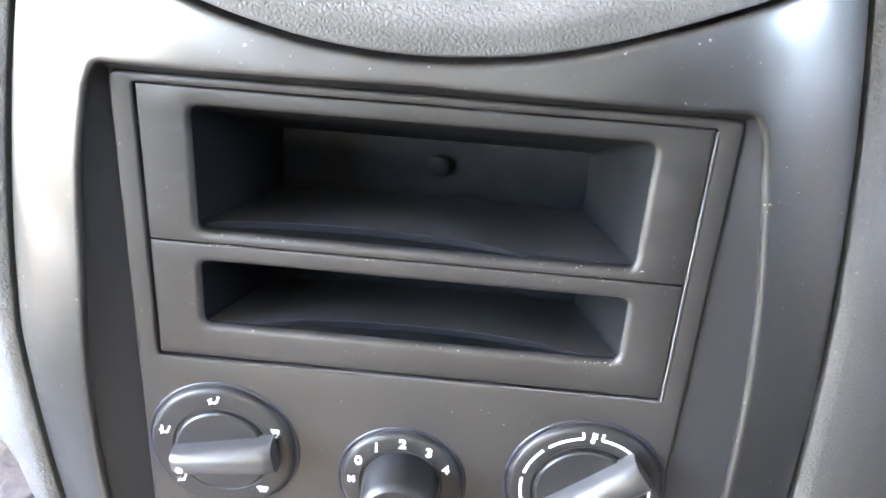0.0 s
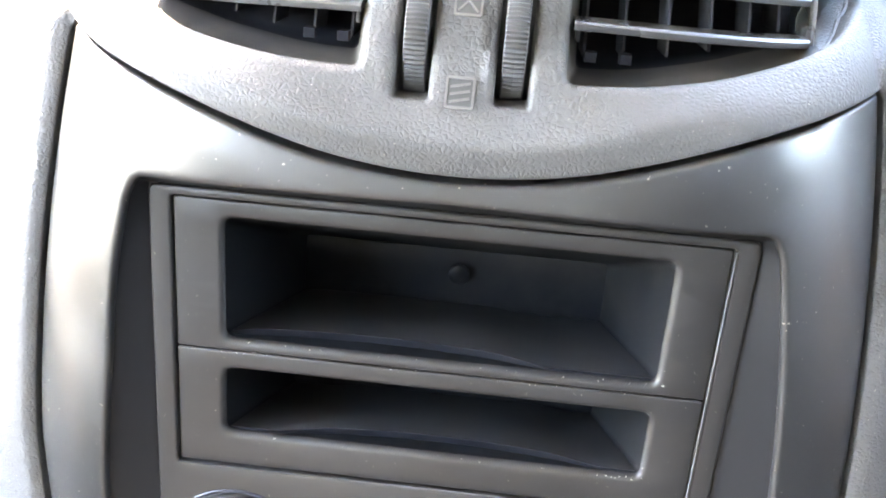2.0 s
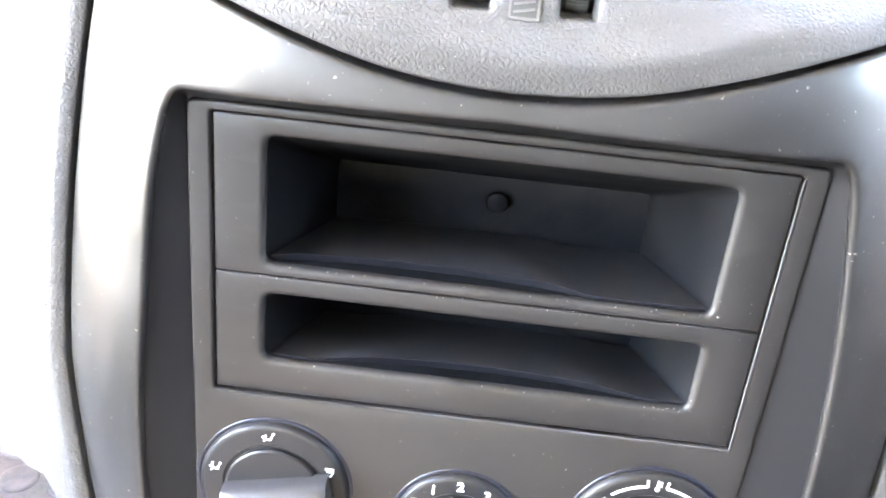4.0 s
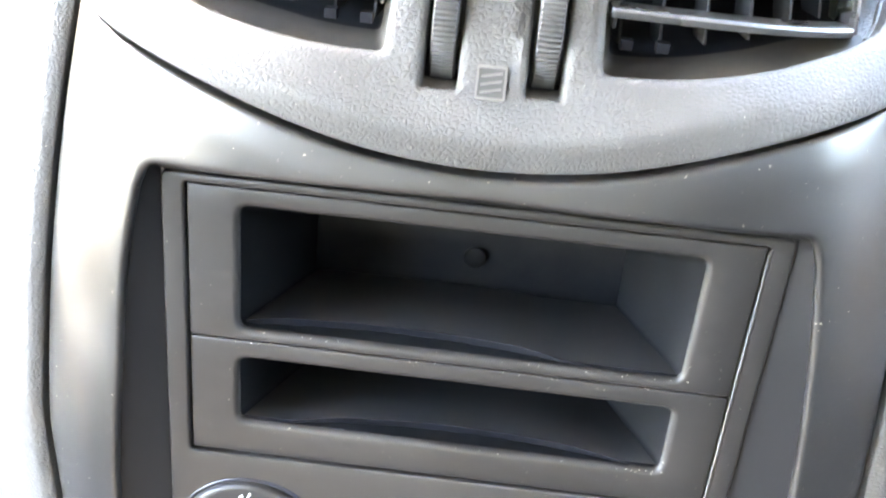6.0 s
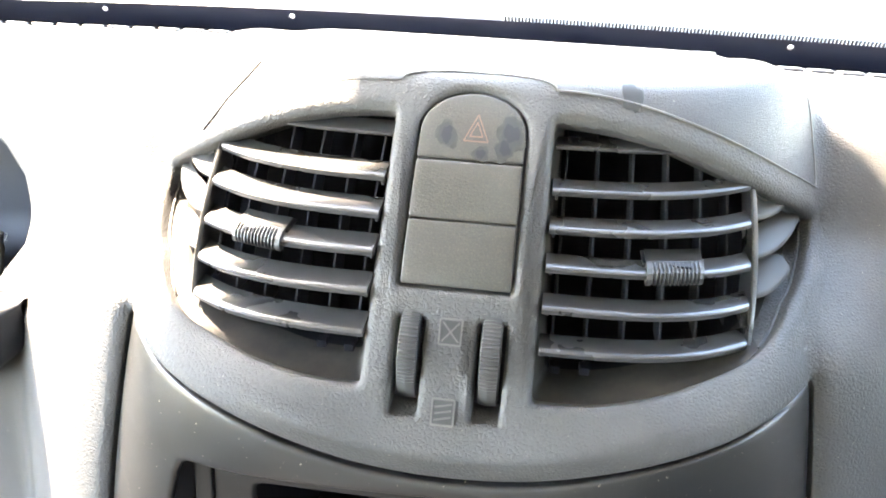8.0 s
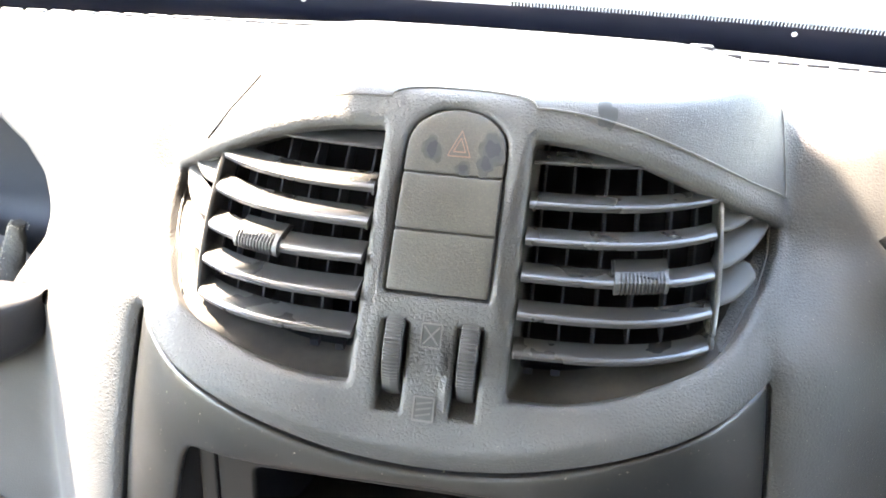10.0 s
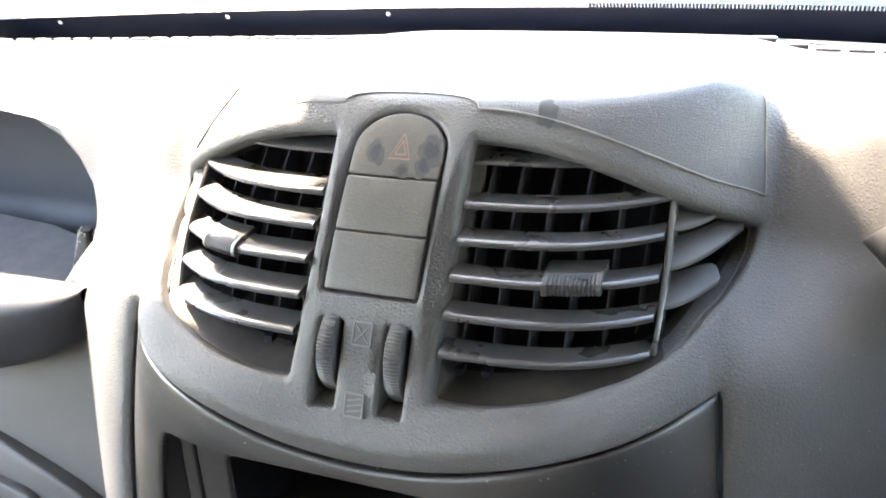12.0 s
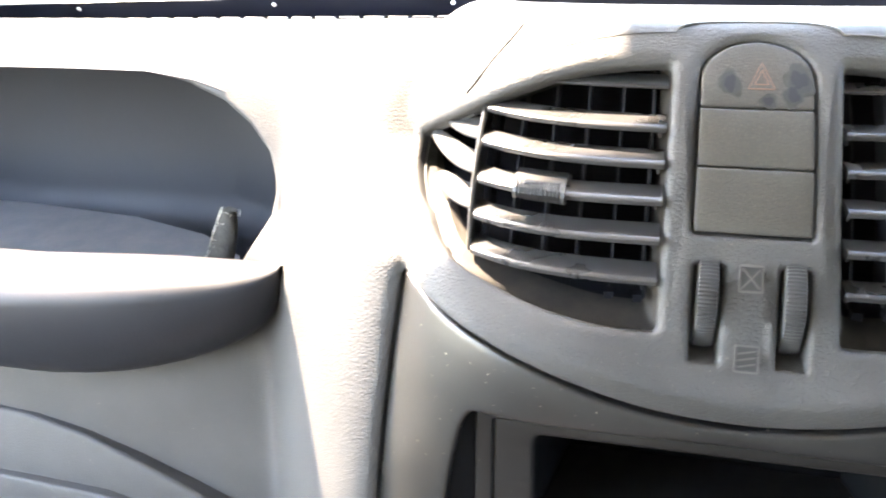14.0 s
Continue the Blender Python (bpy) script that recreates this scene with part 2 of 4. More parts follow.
def inside(px, py, loop):
    px, py = np.asarray(px), np.asarray(py)
    res = np.zeros(px.shape, bool)
    for (x0, y0), (x1, y1) in zip(loop, loop[1:] + loop[:1]):
        if y0 == y1:
            continue
        hit = ((y0 > py) != (y1 > py)) & (px < (x1 - x0) * (py - y0) / (y1 - y0) + x0)
        res ^= hit
    return res


def sheet(name, outer, holes, place, xs, vs, mat, parent=None, label="", rim=0.0015, wall=0.01, edge=0.0, skirt=0.004, way=(0, 1, 0), lean=(), extra=()):
    """A moulded skin over place(x, v): an outline with openings, whose rims are rounded and run back as walls."""
    outer = outer if area(outer) > 0 else outer[::-1]
    holes = [h if area(h) > 0 else h[::-1] for h in holes]
    rims = rim if isinstance(rim, list) else [rim] * len(holes)
    loops = [(offset(outer, -edge) if edge else outer)] + [offset(h, r) for h, r in zip(holes, rims)]
    flat, edges = [], []
    for lp in loops:
        n0 = len(flat)
        flat += lp
        edges += [(n0 + i, n0 + (i + 1) % len(lp)) for i in range(len(lp))]
    n_loop = len(flat)
    gx, gv = np.meshgrid(xs, vs)
    gx, gv = np.append(gx.ravel(), [p[0] for p in extra]), np.append(gv.ravel(), [p[1] for p in extra])
    keep = inside(gx, gv, loops[0])
    for lp in loops[1:]:
        keep &= ~inside(gx, gv, lp)
    gx, gv = gx[keep], gv[keep]
    lp_pts = np.array(flat)
    near = np.array([np.min((lp_pts[:, 0] - a) ** 2 + (lp_pts[:, 1] - b) ** 2) for a, b in zip(gx, gv)]) if len(gx) else np.zeros(0)
    ok = near > 0.0012 ** 2
    flat = [Vector(p) for p in flat] + [Vector((a, b)) for a, b in zip(gx[ok], gv[ok])]
    cv, ce, cf, ov, oe, of = geometry.delaunay_2d_cdt(flat, edges, [], 0, 1e-7)
    cx = np.array([sum(cv[i].x for i in f) / 3 for f in cf])
    cy = np.array([sum(cv[i].y for i in f) / 3 for f in cf])
    good = inside(cx, cy, loops[0])
    for lp in loops[1:]:
        good &= ~inside(cx, cy, lp)
    verts = [Vector(place(p.x, p.y)) for p in cv]
    faces = [tuple(f) for f, g in zip(cf, good) if g]
    index = {}
    for i, os in enumerate(ov):
        for o in os:
            index[o] = i

    def normal(x, v):
        e = 0.0006
        a = Vector(place(x + e, v)) - Vector(place(x - e, v))
        b = Vector(place(x, v + e)) - Vector(place(x, v - e))
        return a.cross(b).normalized()

    start = 0
    back = Vector(way).normalized()
    for k, (lp, orig) in enumerate(zip(loops, [outer] + holes)):
        r, deep, sign = (edge, skirt, -1) if k == 0 else (rims[k - 1], wall[k - 1] if isinstance(wall, (list, tuple)) else wall, 1)
        prev = [index[start + i] for i in range(len(lp))]
        start += len(lp)
        if k == 0 and not edge:
            continue
        rings = []
        steps = 3 if r < 0.003 else 6
        for j in range(1, steps + 1):
            a = j / steps * math.pi / 2
            rings.append((r * (1 - math.sin(a)), r * (1 - math.cos(a)), 0.0))
        inward = lean[k - 1] if k and lean else 0.0
        rings.append((0.0, r + deep * inward, deep * (1 - inward)))
        for off, depth, run in rings:
            ring = offset(orig, sign * off) if abs(off) > 1e-9 else orig
            cur = []
            for x, v in ring:
                cur.append(len(verts))
                verts.append(Vector(place(x, v)) - normal(x, v) * depth + back * run)
            m = len(ring)
            for i in range(m):
                q = (prev[i], prev[(i + 1) % m], cur[(i + 1) % m], cur[i])
                faces.append(q[::-1] if k == 0 else q)
            prev = cur
    ob = link_mesh(name, verts, faces, mat, parent, label)
    ob.data.validate()
    return ob


def smooth(a, b, x):
    t = min(1.0, max(0.0, (x - a) / (b - a)))
    return t * t * (3 - 2 * t)


# ---- the shape of the dashboard ----
def edge_x(z, side=1):
    """Half width of the lower fascia; its passenger's side draws in further down."""
    w = 0.138 * (1.09 - 0.09 * ((z - 0.76) / 0.206) ** 2) if z > 0.76 else 0.138 * 1.09 - 0.12 * (0.76 - z) ** 1.5
    return w - (0.095 * max(0.0, 0.82 - z) if side < 0 else 0.0)


def rim_x(z):
    """Half width of the recess in the fascia."""
    return 0.1205 - 0.0165 * ((z - 0.79) / 0.135) ** 2


def seam_z(x):
    return 0.9398 + 2.5 * x * x - 60 * x ** 4 + 0.0027 * smooth(0.03, 0.10, abs(x))


def fascia(x, z):
    g = edge_x(z, x) / 0.138
    roll = 0.0228 + 0.0255 * (max(0.0, z - 0.76) / 0.206) ** 2.4
    back = 0.0010 * (1 - smooth(0.080, 0.135, abs(x))) * (1 - smooth(0.0, 0.013, seam_z(x) - z))
    return (x, 0.213 + 0.07 * (z - 0.87) + roll * (abs(x) / g / 0.138) ** 4.6 + back, z)


def hump(x):
    return 1 - smooth(0.120, 0.182, abs(x))


def side_y(x, z):
    d = max(0.0, z - 0.94)
    y = 0.302 + 0.3 * d + 2.5 * d * d if z > 0.94 else 0.302 + 0.12 * (z - 0.94)
    return y + (0.0 if x > 0 else 0.018 * smooth(0.20, 0.24, -x) * (1 - smooth(0.93, 0.96, z)) + 0.030 * smooth(0.935, 0.965, z) * smooth(0.16, 0.235, -x))


def bezel_y(x, z):
    """The upper face: the pod round the vents, blending into the dashboard at its sides."""
    a = abs(x)
    w = z - 0.964
    ax = min(a, 0.150)
    bez = 0.230 + 0.37 * w + (4 * w * w if w > 0 else 0) + (0.3 * ax ** 2 + 150 * ax ** 4) * (0.63 + 0.37 * smooth(0.955, 0.99, z))
    q = smooth(0.125, 0.185, a)
    return (1 - q) * bez + q * side_y(x, z)


def face_y(x, z):
    a = abs(x)
    up = bezel_y(x, z)
    ex = edge_x(z, x)
    d = a - ex
    s0 = fascia(math.copysign(min(a, ex), x), z)[1] - 0.0008
    low = s0 - 0.0020 * (max(0.0, d / 0.005) if d < 0.005 else math.exp(-(d - 0.005) / 0.009)) + (side_y(x, z) - s0) * smooth(0.006, 0.088, d)
    zs = seam_z(min(a, 0.1375))
    k = 1 - smooth(zs + 0.001, zs + 0.022 + 0.018 * smooth(0.09, 0.137, a), z)
    outer = up + k * (low - up)
    q = smooth(0.040, 0.100, a)
    if q >= 1 or z < zs - 0.002:
        return outer
    # a band that draws in a little from a crease down to the fascia's top edge
    zc = zs + 0.0113
    y0 = fascia(x, zs)[1] + 0.0012
    yc = min(bezel_y(x, zc) - 0.0040, y0 - 0.0026)
    if z >= zc:
        inner = up - (bezel_y(x, zc) - yc) * math.exp(-(z - zc) / 0.014)
    else:
        inner = yc + (y0 - yc) * min(1.0, (zc - z) / (zc - zs))
    return (1 - q) * inner + q * outer


def front_top(x):
    z = 1.02 + 0.044 * hump(x) + 0.021 * smooth(0.150, 0.185, x)
    return face_y(x, z), z


def far_z(x, y):
    t = max(0.0, y - 0.42)
    h = hump(x)
    return h * (1.057 - 0.12 * t - 0.183 * t * t) + (1 - h) * (1.036 - 0.05 * t - 0.222 * t * t) - 0.080 * x * x * smooth(0.5, 0.8, y)


def hermite(y, y0, z0, m0, y1, z1, m1):
    d = y1 - y0
    t = (y - y0) / d
    return (z0 * (2 * t ** 3 - 3 * t * t + 1) + m0 * d * (t ** 3 - 2 * t * t + t)
            + z1 * (3 * t * t - 2 * t ** 3) + m1 * d * (t ** 3 - t * t))


def top_z(x, y):
    y0, z0 = front_top(x)
    m0 = 0.002 / max(1e-4, face_y(x, z0) - face_y(x, z0 - 0.002))
    h = hump(x)
    r = smooth(0.14, 0.18, x)
    y1, z1, m1 = y0 + 0.035 - 0.015 * h - 0.023 * r, z0 + 0.0155 - 0.013 * h - 0.009 * r, 0.12 - 0.1 * h - 0.10 * r
    y2 = 0.47
    if y < y1:
        return hermite(y, y0, z0, min(m0, 1.5), y1, z1, m1)
    if y < y2:
        return hermite(y, y1, z1, m1, y2, far_z(x, y2), (far_z(x, y2 + 0.01) - far_z(x, y2)) / 0.01)
    return far_z(x, y)


def dash(x, v):
    y0, z0 = front_top(x)
    if v <= z0:
        return (x, face_y(x, v), v)
    y = y0 + (v - z0)
    return (x, y, top_z(x, y))


def dash_up(x, v, d):
    """A point d above the dashboard's skin."""
    e = 0.0008
    a = Vector(dash(x + e, v)) - Vector(dash(x - e, v))
    b = Vector(dash(x, v + e)) - Vector(dash(x, v - e))
    return Vector(dash(x, v)) + a.cross(b).normalized() * d


def v_at(x, y):
    """The skin's second coordinate for a place on top."""
    y0, z0 = front_top(x)
    return z0 + y - y0


def base_y(x):
    return 0.806 - 0.15 * x * x


def vent_loop(s):
    """One air vent's opening; s is -1 or 1 for its side."""
    e = 0.1470 if s < 0 else 0.1468
    top = [(0.0315 + (e - 0.0305) * k / 24, 1.0555 - 0.0455 * (k / 24) ** 2.1) for k in range(25)]
    low = []
    for k in range(30):
        a = math.radians(90 * k / 29)
        if s < 0:
            low.append((e - (e - 0.0315) * (1 - math.cos(a)) ** 0.80, 1.0040 - 0.0335 * math.sin(a) ** 0.92))
        else:
            low.append((e - (e - 0.0315) * (1 - math.cos(a)) ** 0.79, 1.0064 - 0.0359 * math.sin(a) ** 0.97))
    lp = rounded(top + low, 0.003)
    return [(s * x, z) for x, z in lp]


ARCH = [(0.0215 * math.cos(a), 1.0505 + 0.0125 * math.sin(a)) for a in [math.pi * k / 20 for k in range(21)]]
BANK = rounded([(0.0215, 1.0025)] + ARCH + [(-0.0215, 1.0025)], 0.0015)
SLOTS = [rounded([(c - 0.0052, 0.9625), (c + 0.0052, 0.9625), (c + 0.0052, 0.9930), (c - 0.0052, 0.9930)], 0.001) for c in (-0.0145, 0.0155)]
SHELF = [(-0.70, 0.920), (-0.70, 1.030), (-0.36, 1.032), (-0.315, 1.0315), (-0.287, 1.0275), (-0.264, 1.020), (-0.246, 1.009),
         (-0.233, 0.996), (-0.227, 0.981), (-0.228, 0.966), (-0.236, 0.945), (-0.250, 0.920)]
SHELF = dense(rounded([(x - 0.004, z - 0.006 * (z > 0.95)) for x, z in SHELF], 0.01), 0.006)

fascia_side = [(edge_x(z), z) for z in np.linspace(0.55, 0.9665, 60)]
fascia_left = [(edge_x(z, -1), z) for z in np.linspace(0.55, 0.9665, 60)]
fascia_top = [(x, seam_z(x) - 0.0010 * (1 - smooth(0.10, 0.137, abs(x)))) for x in np.linspace(0.1375, -0.1375, 70)]
gap = 0.0008
dash_outer = ([(-0.72, 0.70), (-0.26, 0.705), (-0.225, 0.716), (-0.19, 0.748), (-0.167, 0.760), (-0.1605, 0.752), (-0.1555, 0.735), (-0.152, 0.70), (-0.150, 0.55)]
              + [(-x - gap, z) for x, z in fascia_left] + [(x, seam_z(x) + gap) for x, z in fascia_top[::-1]]
              + [(x + gap, z) for x, z in fascia_side[::-1]]
              + [(0.186, 0.55), (0.190, 0.66), (0.196, 0.70), (0.21, 0.72), (0.72, 0.72)] + [(x, v_at(x, base_y(x) + 0.003)) for x in np.linspace(0.72, -0.72, 40)])
dash_outer = dense(dash_outer, 0.012)
xs_all = np.unique(np.round(np.concatenate([np.arange(-0.71, -0.26, 0.014), np.arange(-0.26, 0.26, 0.004), np.arange(0.26, 0.715, 0.014)]), 4))
vs_all = np.unique(np.round(np.concatenate([np.arange(0.56, 0.93, 0.008), np.arange(0.93, 0.99, 0.0025), np.arange(0.99, 1.20, 0.004), np.arange(1.20, 1.48, 0.014)]), 4))

crest = [(sx * (edge_x(z, sx) + d), z) for sx in (-1, 1) for z in np.arange(0.70, 0.945, 0.005) for d in (0.0025, 0.0050, 0.0066, 0.0100)]
dashboard = sheet("dashboard", dash_outer, [vent_loop(-1), vent_loop(1), BANK, *SLOTS, SHELF], dash, xs_all, vs_all, m_dash,
                  rim=[0.0036, 0.0036, 0.0022, 0.0022, 0.0022, 0.0022], wall=[0.0050, 0.0050, 0.012, 0.012, 0.012, 0.012], lean=[0.75, 0.75, 0, 0, 0, 0], edge=0.0008, skirt=0.006, extra=crest)
tagged(dashboard, "dark grey grained plastic car dashboard, dusty and sunlit from the side", "dashboard")

# smooth cap over the vents, a hair proud of the skin
ridge = [(x, 1.0645 - 3.2 * (x - 0.031) ** 2) for x in np.linspace(0.1465, 0.031, 24)]
arch = [(0.031 * math.cos(a), 1.0645 + 0.0085 * math.sin(a)) for a in np.linspace(0, math.pi, 15)[1:-1]]
right_edge = [(0.1445, 1.040), (0.1405, 1.075), (0.1355, v_at(0.1355, 0.43))]
left_edge = [(0.1390, 1.0180), (0.1335, 1.0280), (0.1226, 1.0420), (0.1150, 1.0540), (0.1086, 1.0610), (0.1010, 1.0690), (0.0960, v_at(0.096, 0.36)), (0.0900, v_at(0.090, 0.46))]
cap_loop = ridge + arch + [(-x, v) for x, v in ridge[::-1] if x < 0.137] + [(-x, v) for x, v in left_edge[1:]]
cap_loop += [(x, v_at(x, 0.56)) for x in (-0.09, -0.05, 0.0, 0.06, 0.11)] + right_edge[::-1]
cap_loop = dense(rounded(cap_loop, 0.004), 0.005)
sheet("top_cap", cap_loop, [], lambda x, v: dash_up(x, v, 0.0002), np.arange(-0.15, 0.15, 0.004), np.arange(1.0, 1.4, 0.005), m_cap,
      dashboard, "smooth grey cap above the vents", edge=0.0002, skirt=0.0004)
def along(pts):
    out = []
    for (xa, va), (xb, vb) in zip(pts, pts[1:]):
        out += [(xa + (xb - xa) * k / 10, va + (vb - va) * k / 10) for k in range(10)]
    return out


# course of a dark line drawn for the shadow beside the cap
left_gap_line = [(0.1180, 1.0360), (0.1125, 1.0428), (0.1077, 1.0494), (0.1031, 1.0546), (0.0990, 1.0592), (0.0941, 1.0652)]
line = ridge + arch
v, f = tube([dash_up(x, q, 0.0003) for x, q in line], 0.0004, 8)
link_mesh("moulded_ridge", v, f, m_ridge, dashboard, "thin dust-pale ridge along the cap")
for sx in (-1, 1):
    v, f = tube([dash_up(sx * x, q, 0.0003) for x, q in along([(0.1465, 1.0225)] + right_edge if sx > 0 else left_gap_line)], 0.0004, 8)
    if sx > 0:
        link_mesh("moulded_ridge", v, f, m_ridge, dashboard)
    else:
        link_mesh("shadow_gap", v, f, m_deep_shade, dashboard, "dark line for the shadowed gap beside the cap")

# padded lip along the open shelf
verts, faces = [], []
xs_lip = [-0.2145, -0.2155, -0.218, -0.222, -0.228, -0.236, -0.246, -0.258, -0.272, -0.29, -0.31, -0.335, -0.36, -0.45, -0.55, -0.70]
NS = 20
for x in xs_lip:
    u = min(1.0, max(0.0, (x + 0.36) / 0.146))
    full = math.sqrt(max(0.0, 1 - u * u))
    zt = 0.9455 - 0.006 * smooth(0.25, 0.40, -x)
    yf, zf, zb = 0.304 - 0.031 * full, zt - 0.002 - 0.014 * full, zt - 0.008 - 0.066 * full
    prof = [(0.345, zt - 0.040), (0.330, zt - 0.022), (0.318, zt - 0.008), (0.312, zt - 0.002)]
    for k in range(7):
        a = math.pi / 2 * k / 6
        prof.append((0.305 - (0.305 - yf) * math.sin(a), zf + (zt - zf) * math.cos(a)))
    for k in range(1, 9):
        a = math.pi / 2 * k / 8
        prof.append((0.312 - (0.312 - yf) * math.cos(a) ** 0.8, zf - (zf - zb) * math.sin(a)))
    prof += [(0.335, zb), (0.345, zb + 0.01)]
    for y, z in prof:
        verts.append((x, y, z))
NS = len(prof)
for i in range(len(xs_lip) - 1):
    for k in range(NS):
        q = i * NS
        faces.append((q + k, q + NS + k, q + NS + (k + 1) % NS, q + (k + 1) % NS))
faces += [tuple(range(NS))[::-1], tuple(range((len(xs_lip) - 1) * NS, len(xs_lip) * NS))]
link_mesh("shelf_lip", verts, faces, m_bin, dashboard, "rounded grained lip of the open shelf")

# the shelf's hollow
def shelf_shell():
    bm = bmesh.new()
    rings = []
    loop = SHELF[::-1] if area(SHELF) < 0 else SHELF
    for scale, y in ((1.0, None), (1.03, 0.37), (1.03, 0.41), (1.0, 0.45), (0.95, 0.478), (0.85, 0.492), (0.6, 0.50)):
        ring = []
        for x, z in loop:
            yy = y if y else face_y(x, z) + 0.005
            zz = z - (0.052 * smooth(0.96, 0.92, z) if y else 0)
            ring.append(bm.verts.new((-0.47 + (x + 0.47) * scale, yy, 0.955 + (zz - 0.955) * scale)))
        rings.append(ring)
    for a, b in zip(rings, rings[1:]):
        for i in range(len(a)):
            bm.faces.new((a[i], a[(i + 1) % len(a)], b[(i + 1) % len(a)], b[i]))
    bm.faces.new(rings[-1])
    return bm


part("shelf_hollow", shelf_shell(), m_bin, dashboard, "deep dark hollow of the shelf")
bm = bmesh.new()
top = [(-0.70, 0.47), (-0.50, 0.468), (-0.40, 0.457), (-0.335, 0.437), (-0.295, 0.41), (-0.272, 0.37), (-0.265, 0.325), (-0.70, 0.325)]
lo = [bm.verts.new((x, y, 0.885)) for x, y in top]
hi = [bm.verts.new((x, y, 0.893 + 0.03 * (y - 0.325))) for x, y in top]
bm.faces.new(hi)
bm.faces.new(lo[::-1])
for i in range(len(top)):
    j = (i + 1) % len(top)
    bm.faces.new((lo[i], lo[j], hi[j], hi[i]))
shelf_mat = part("shelf_liner", bm, m_liner)
tagged(shelf_mat, "grey dusty liner lying in the open shelf", "liner")


def foam_piece():
    """A torn slab of foam that leans in the shelf's corner, frayed along one edge."""
    rnd = random.Random(4)
    bm = bmesh.new()
    rows = []
    for k in range(13):
        f = k / 12
        w = 0.0125 * (1 - 0.45 * f) * (1 if f < 0.9 else 0.72)
        cx, cy, cz = -0.2965 + 0.0175 * f ** 0.8, 0.372 + 0.006 * f, 0.893 + 0.0495 * f
        row = []
        for i in range(14):
            a = 2 * math.pi * i / 14
            r = 1 + rnd.uniform(-0.07, 0.07)
            row.append(bm.verts.new((cx + w * r * math.cos(a), cy + 0.0042 * r * math.sin(a) - 0.25 * w * math.cos(a), cz + rnd.uniform(-0.0008, 0.0008))))
        rows.append(row)
    for a, b in zip(rows, rows[1:]):
        for i in range(14):
            bm.faces.new((a[i], a[(i + 1) % 14], b[(i + 1) % 14], b[i]))
    bm.faces.new(rows[0][::-1])
    bm.faces.new(rows[-1])
    ob = part("foam_strip", bm, m_foam)
    verts, faces = [], []
    for k in range(520):
        f = rnd.uniform(0.25, 1.0)
        w = 0.0125 * (1 - 0.45 * f)
        a = rnd.gauss(math.pi, 0.45) if f < 0.95 else rnd.uniform(0, 6.28)
        p = Vector((-0.2965 + 0.0175 * f ** 0.8 + w * 0.98 * math.cos(a), 0.372 + 0.006 * f + 0.0042 * math.sin(a) - 0.25 * w * math.cos(a), 0.893 + 0.0495 * f))
        d = Vector((math.cos(a) + rnd.uniform(-0.5, 0.5), math.sin(a) * 0.5 + rnd.uniform(-0.6, 0.3), rnd.uniform(-0.5, 0.7))).normalized() * rnd.uniform(0.0006, 0.0017)
        q = Vector((rnd.uniform(-1, 1), rnd.uniform(-1, 1), rnd.uniform(-1, 1))) * 0.0003
        n0 = len(verts)
        verts += [p - q, p + q, p + d, p + Vector((q.y, q.z, q.x))]
        faces += [(n0, n0 + 1, n0 + 2), (n0 + 1, n0 + 3, n0 + 2), (n0 + 3, n0, n0 + 2)]
    link_mesh("frayed_edge", verts, faces, m_fray, ob, "pale frayed fibres along the foam's edge", smooth=False)
    return ob


tagged(foam_piece(), "worn dark foam strip with pale frayed edge in the shelf", "strip")

# glovebox door below the shelf
glove = [(-0.71, 0.855), (-0.45, 0.852), (-0.389, 0.847), (-0.354, 0.840), (-0.32, 0.829), (-0.286, 0.816), (-0.263, 0.806),
         (-0.245, 0.795), (-0.228, 0.775), (-0.224, 0.745), (-0.24, 0.728), (-0.71, 0.728)]
glove = [(x, z - 0.017 * (z > 0.75)) for x, z in glove]
glovebox = sheet("glovebox_door", dense(rounded(glove, 0.01), 0.008), [], lambda x, v: (x, face_y(x, v) - 0.0020 - 0.008 * smooth(0.85, 0.79, v), v),
                 np.arange(-0.70, -0.22, 0.012), np.arange(0.73, 0.86, 0.008), m_dash, edge=0.003, skirt=0.012)
tagged(glovebox, "closed grey grained glovebox door under the shelf", "glovebox")
handle = [(-0.71, 0.797), (-0.40, 0.794), (-0.34, 0.791), (-0.30, 0.782), (-0.285, 0.769), (-0.30, 0.753), (-0.71, 0.753)]
sheet("glovebox_handle", dense(rounded(handle, 0.01), 0.008), [], lambda x, v: (x, face_y(x, v) - 0.0115 - 0.005 * smooth(0.81, 0.785, v), v),
      np.arange(-0.70, -0.28, 0.012), np.arange(0.753, 0.797, 0.006), m_dash, glovebox, edge=0.002, skirt=0.004)


# ---- central fascia ----
f_outer = ([(-x, z) for x, z in fascia_left] + fascia_top[::-1] + fascia_side[::-1])
f_outer = dense(rounded(f_outer, 0.003), 0.01)
rim_side = [(rim_x(z), z) for z in np.linspace(0.58, 0.921, 40)]
recess = rounded(rim_side + [(0.101, 0.9295), (0.06, 0.931), (0.0, 0.932), (-0.06, 0.931), (-0.101, 0.9295)] + [(-x + 0.003 * smooth(0.905, 0.85, z), z) for x, z in rim_side[::-1]], 0.006)
recess = dense(recess, 0.008)
centre = sheet("centre_fascia", f_outer, [recess], fascia, np.arange(-0.17, 0.17, 0.004), np.append(np.arange(0.56, 0.92, 0.006), np.arange(0.92, 0.966, 0.0022)), m_trim,
               rim=0.0017, wall=0.0018, edge=0.0016, skirt=0.006)
tagged(centre, "satin dark grey plastic centre fascia with a recessed opening", "fascia")


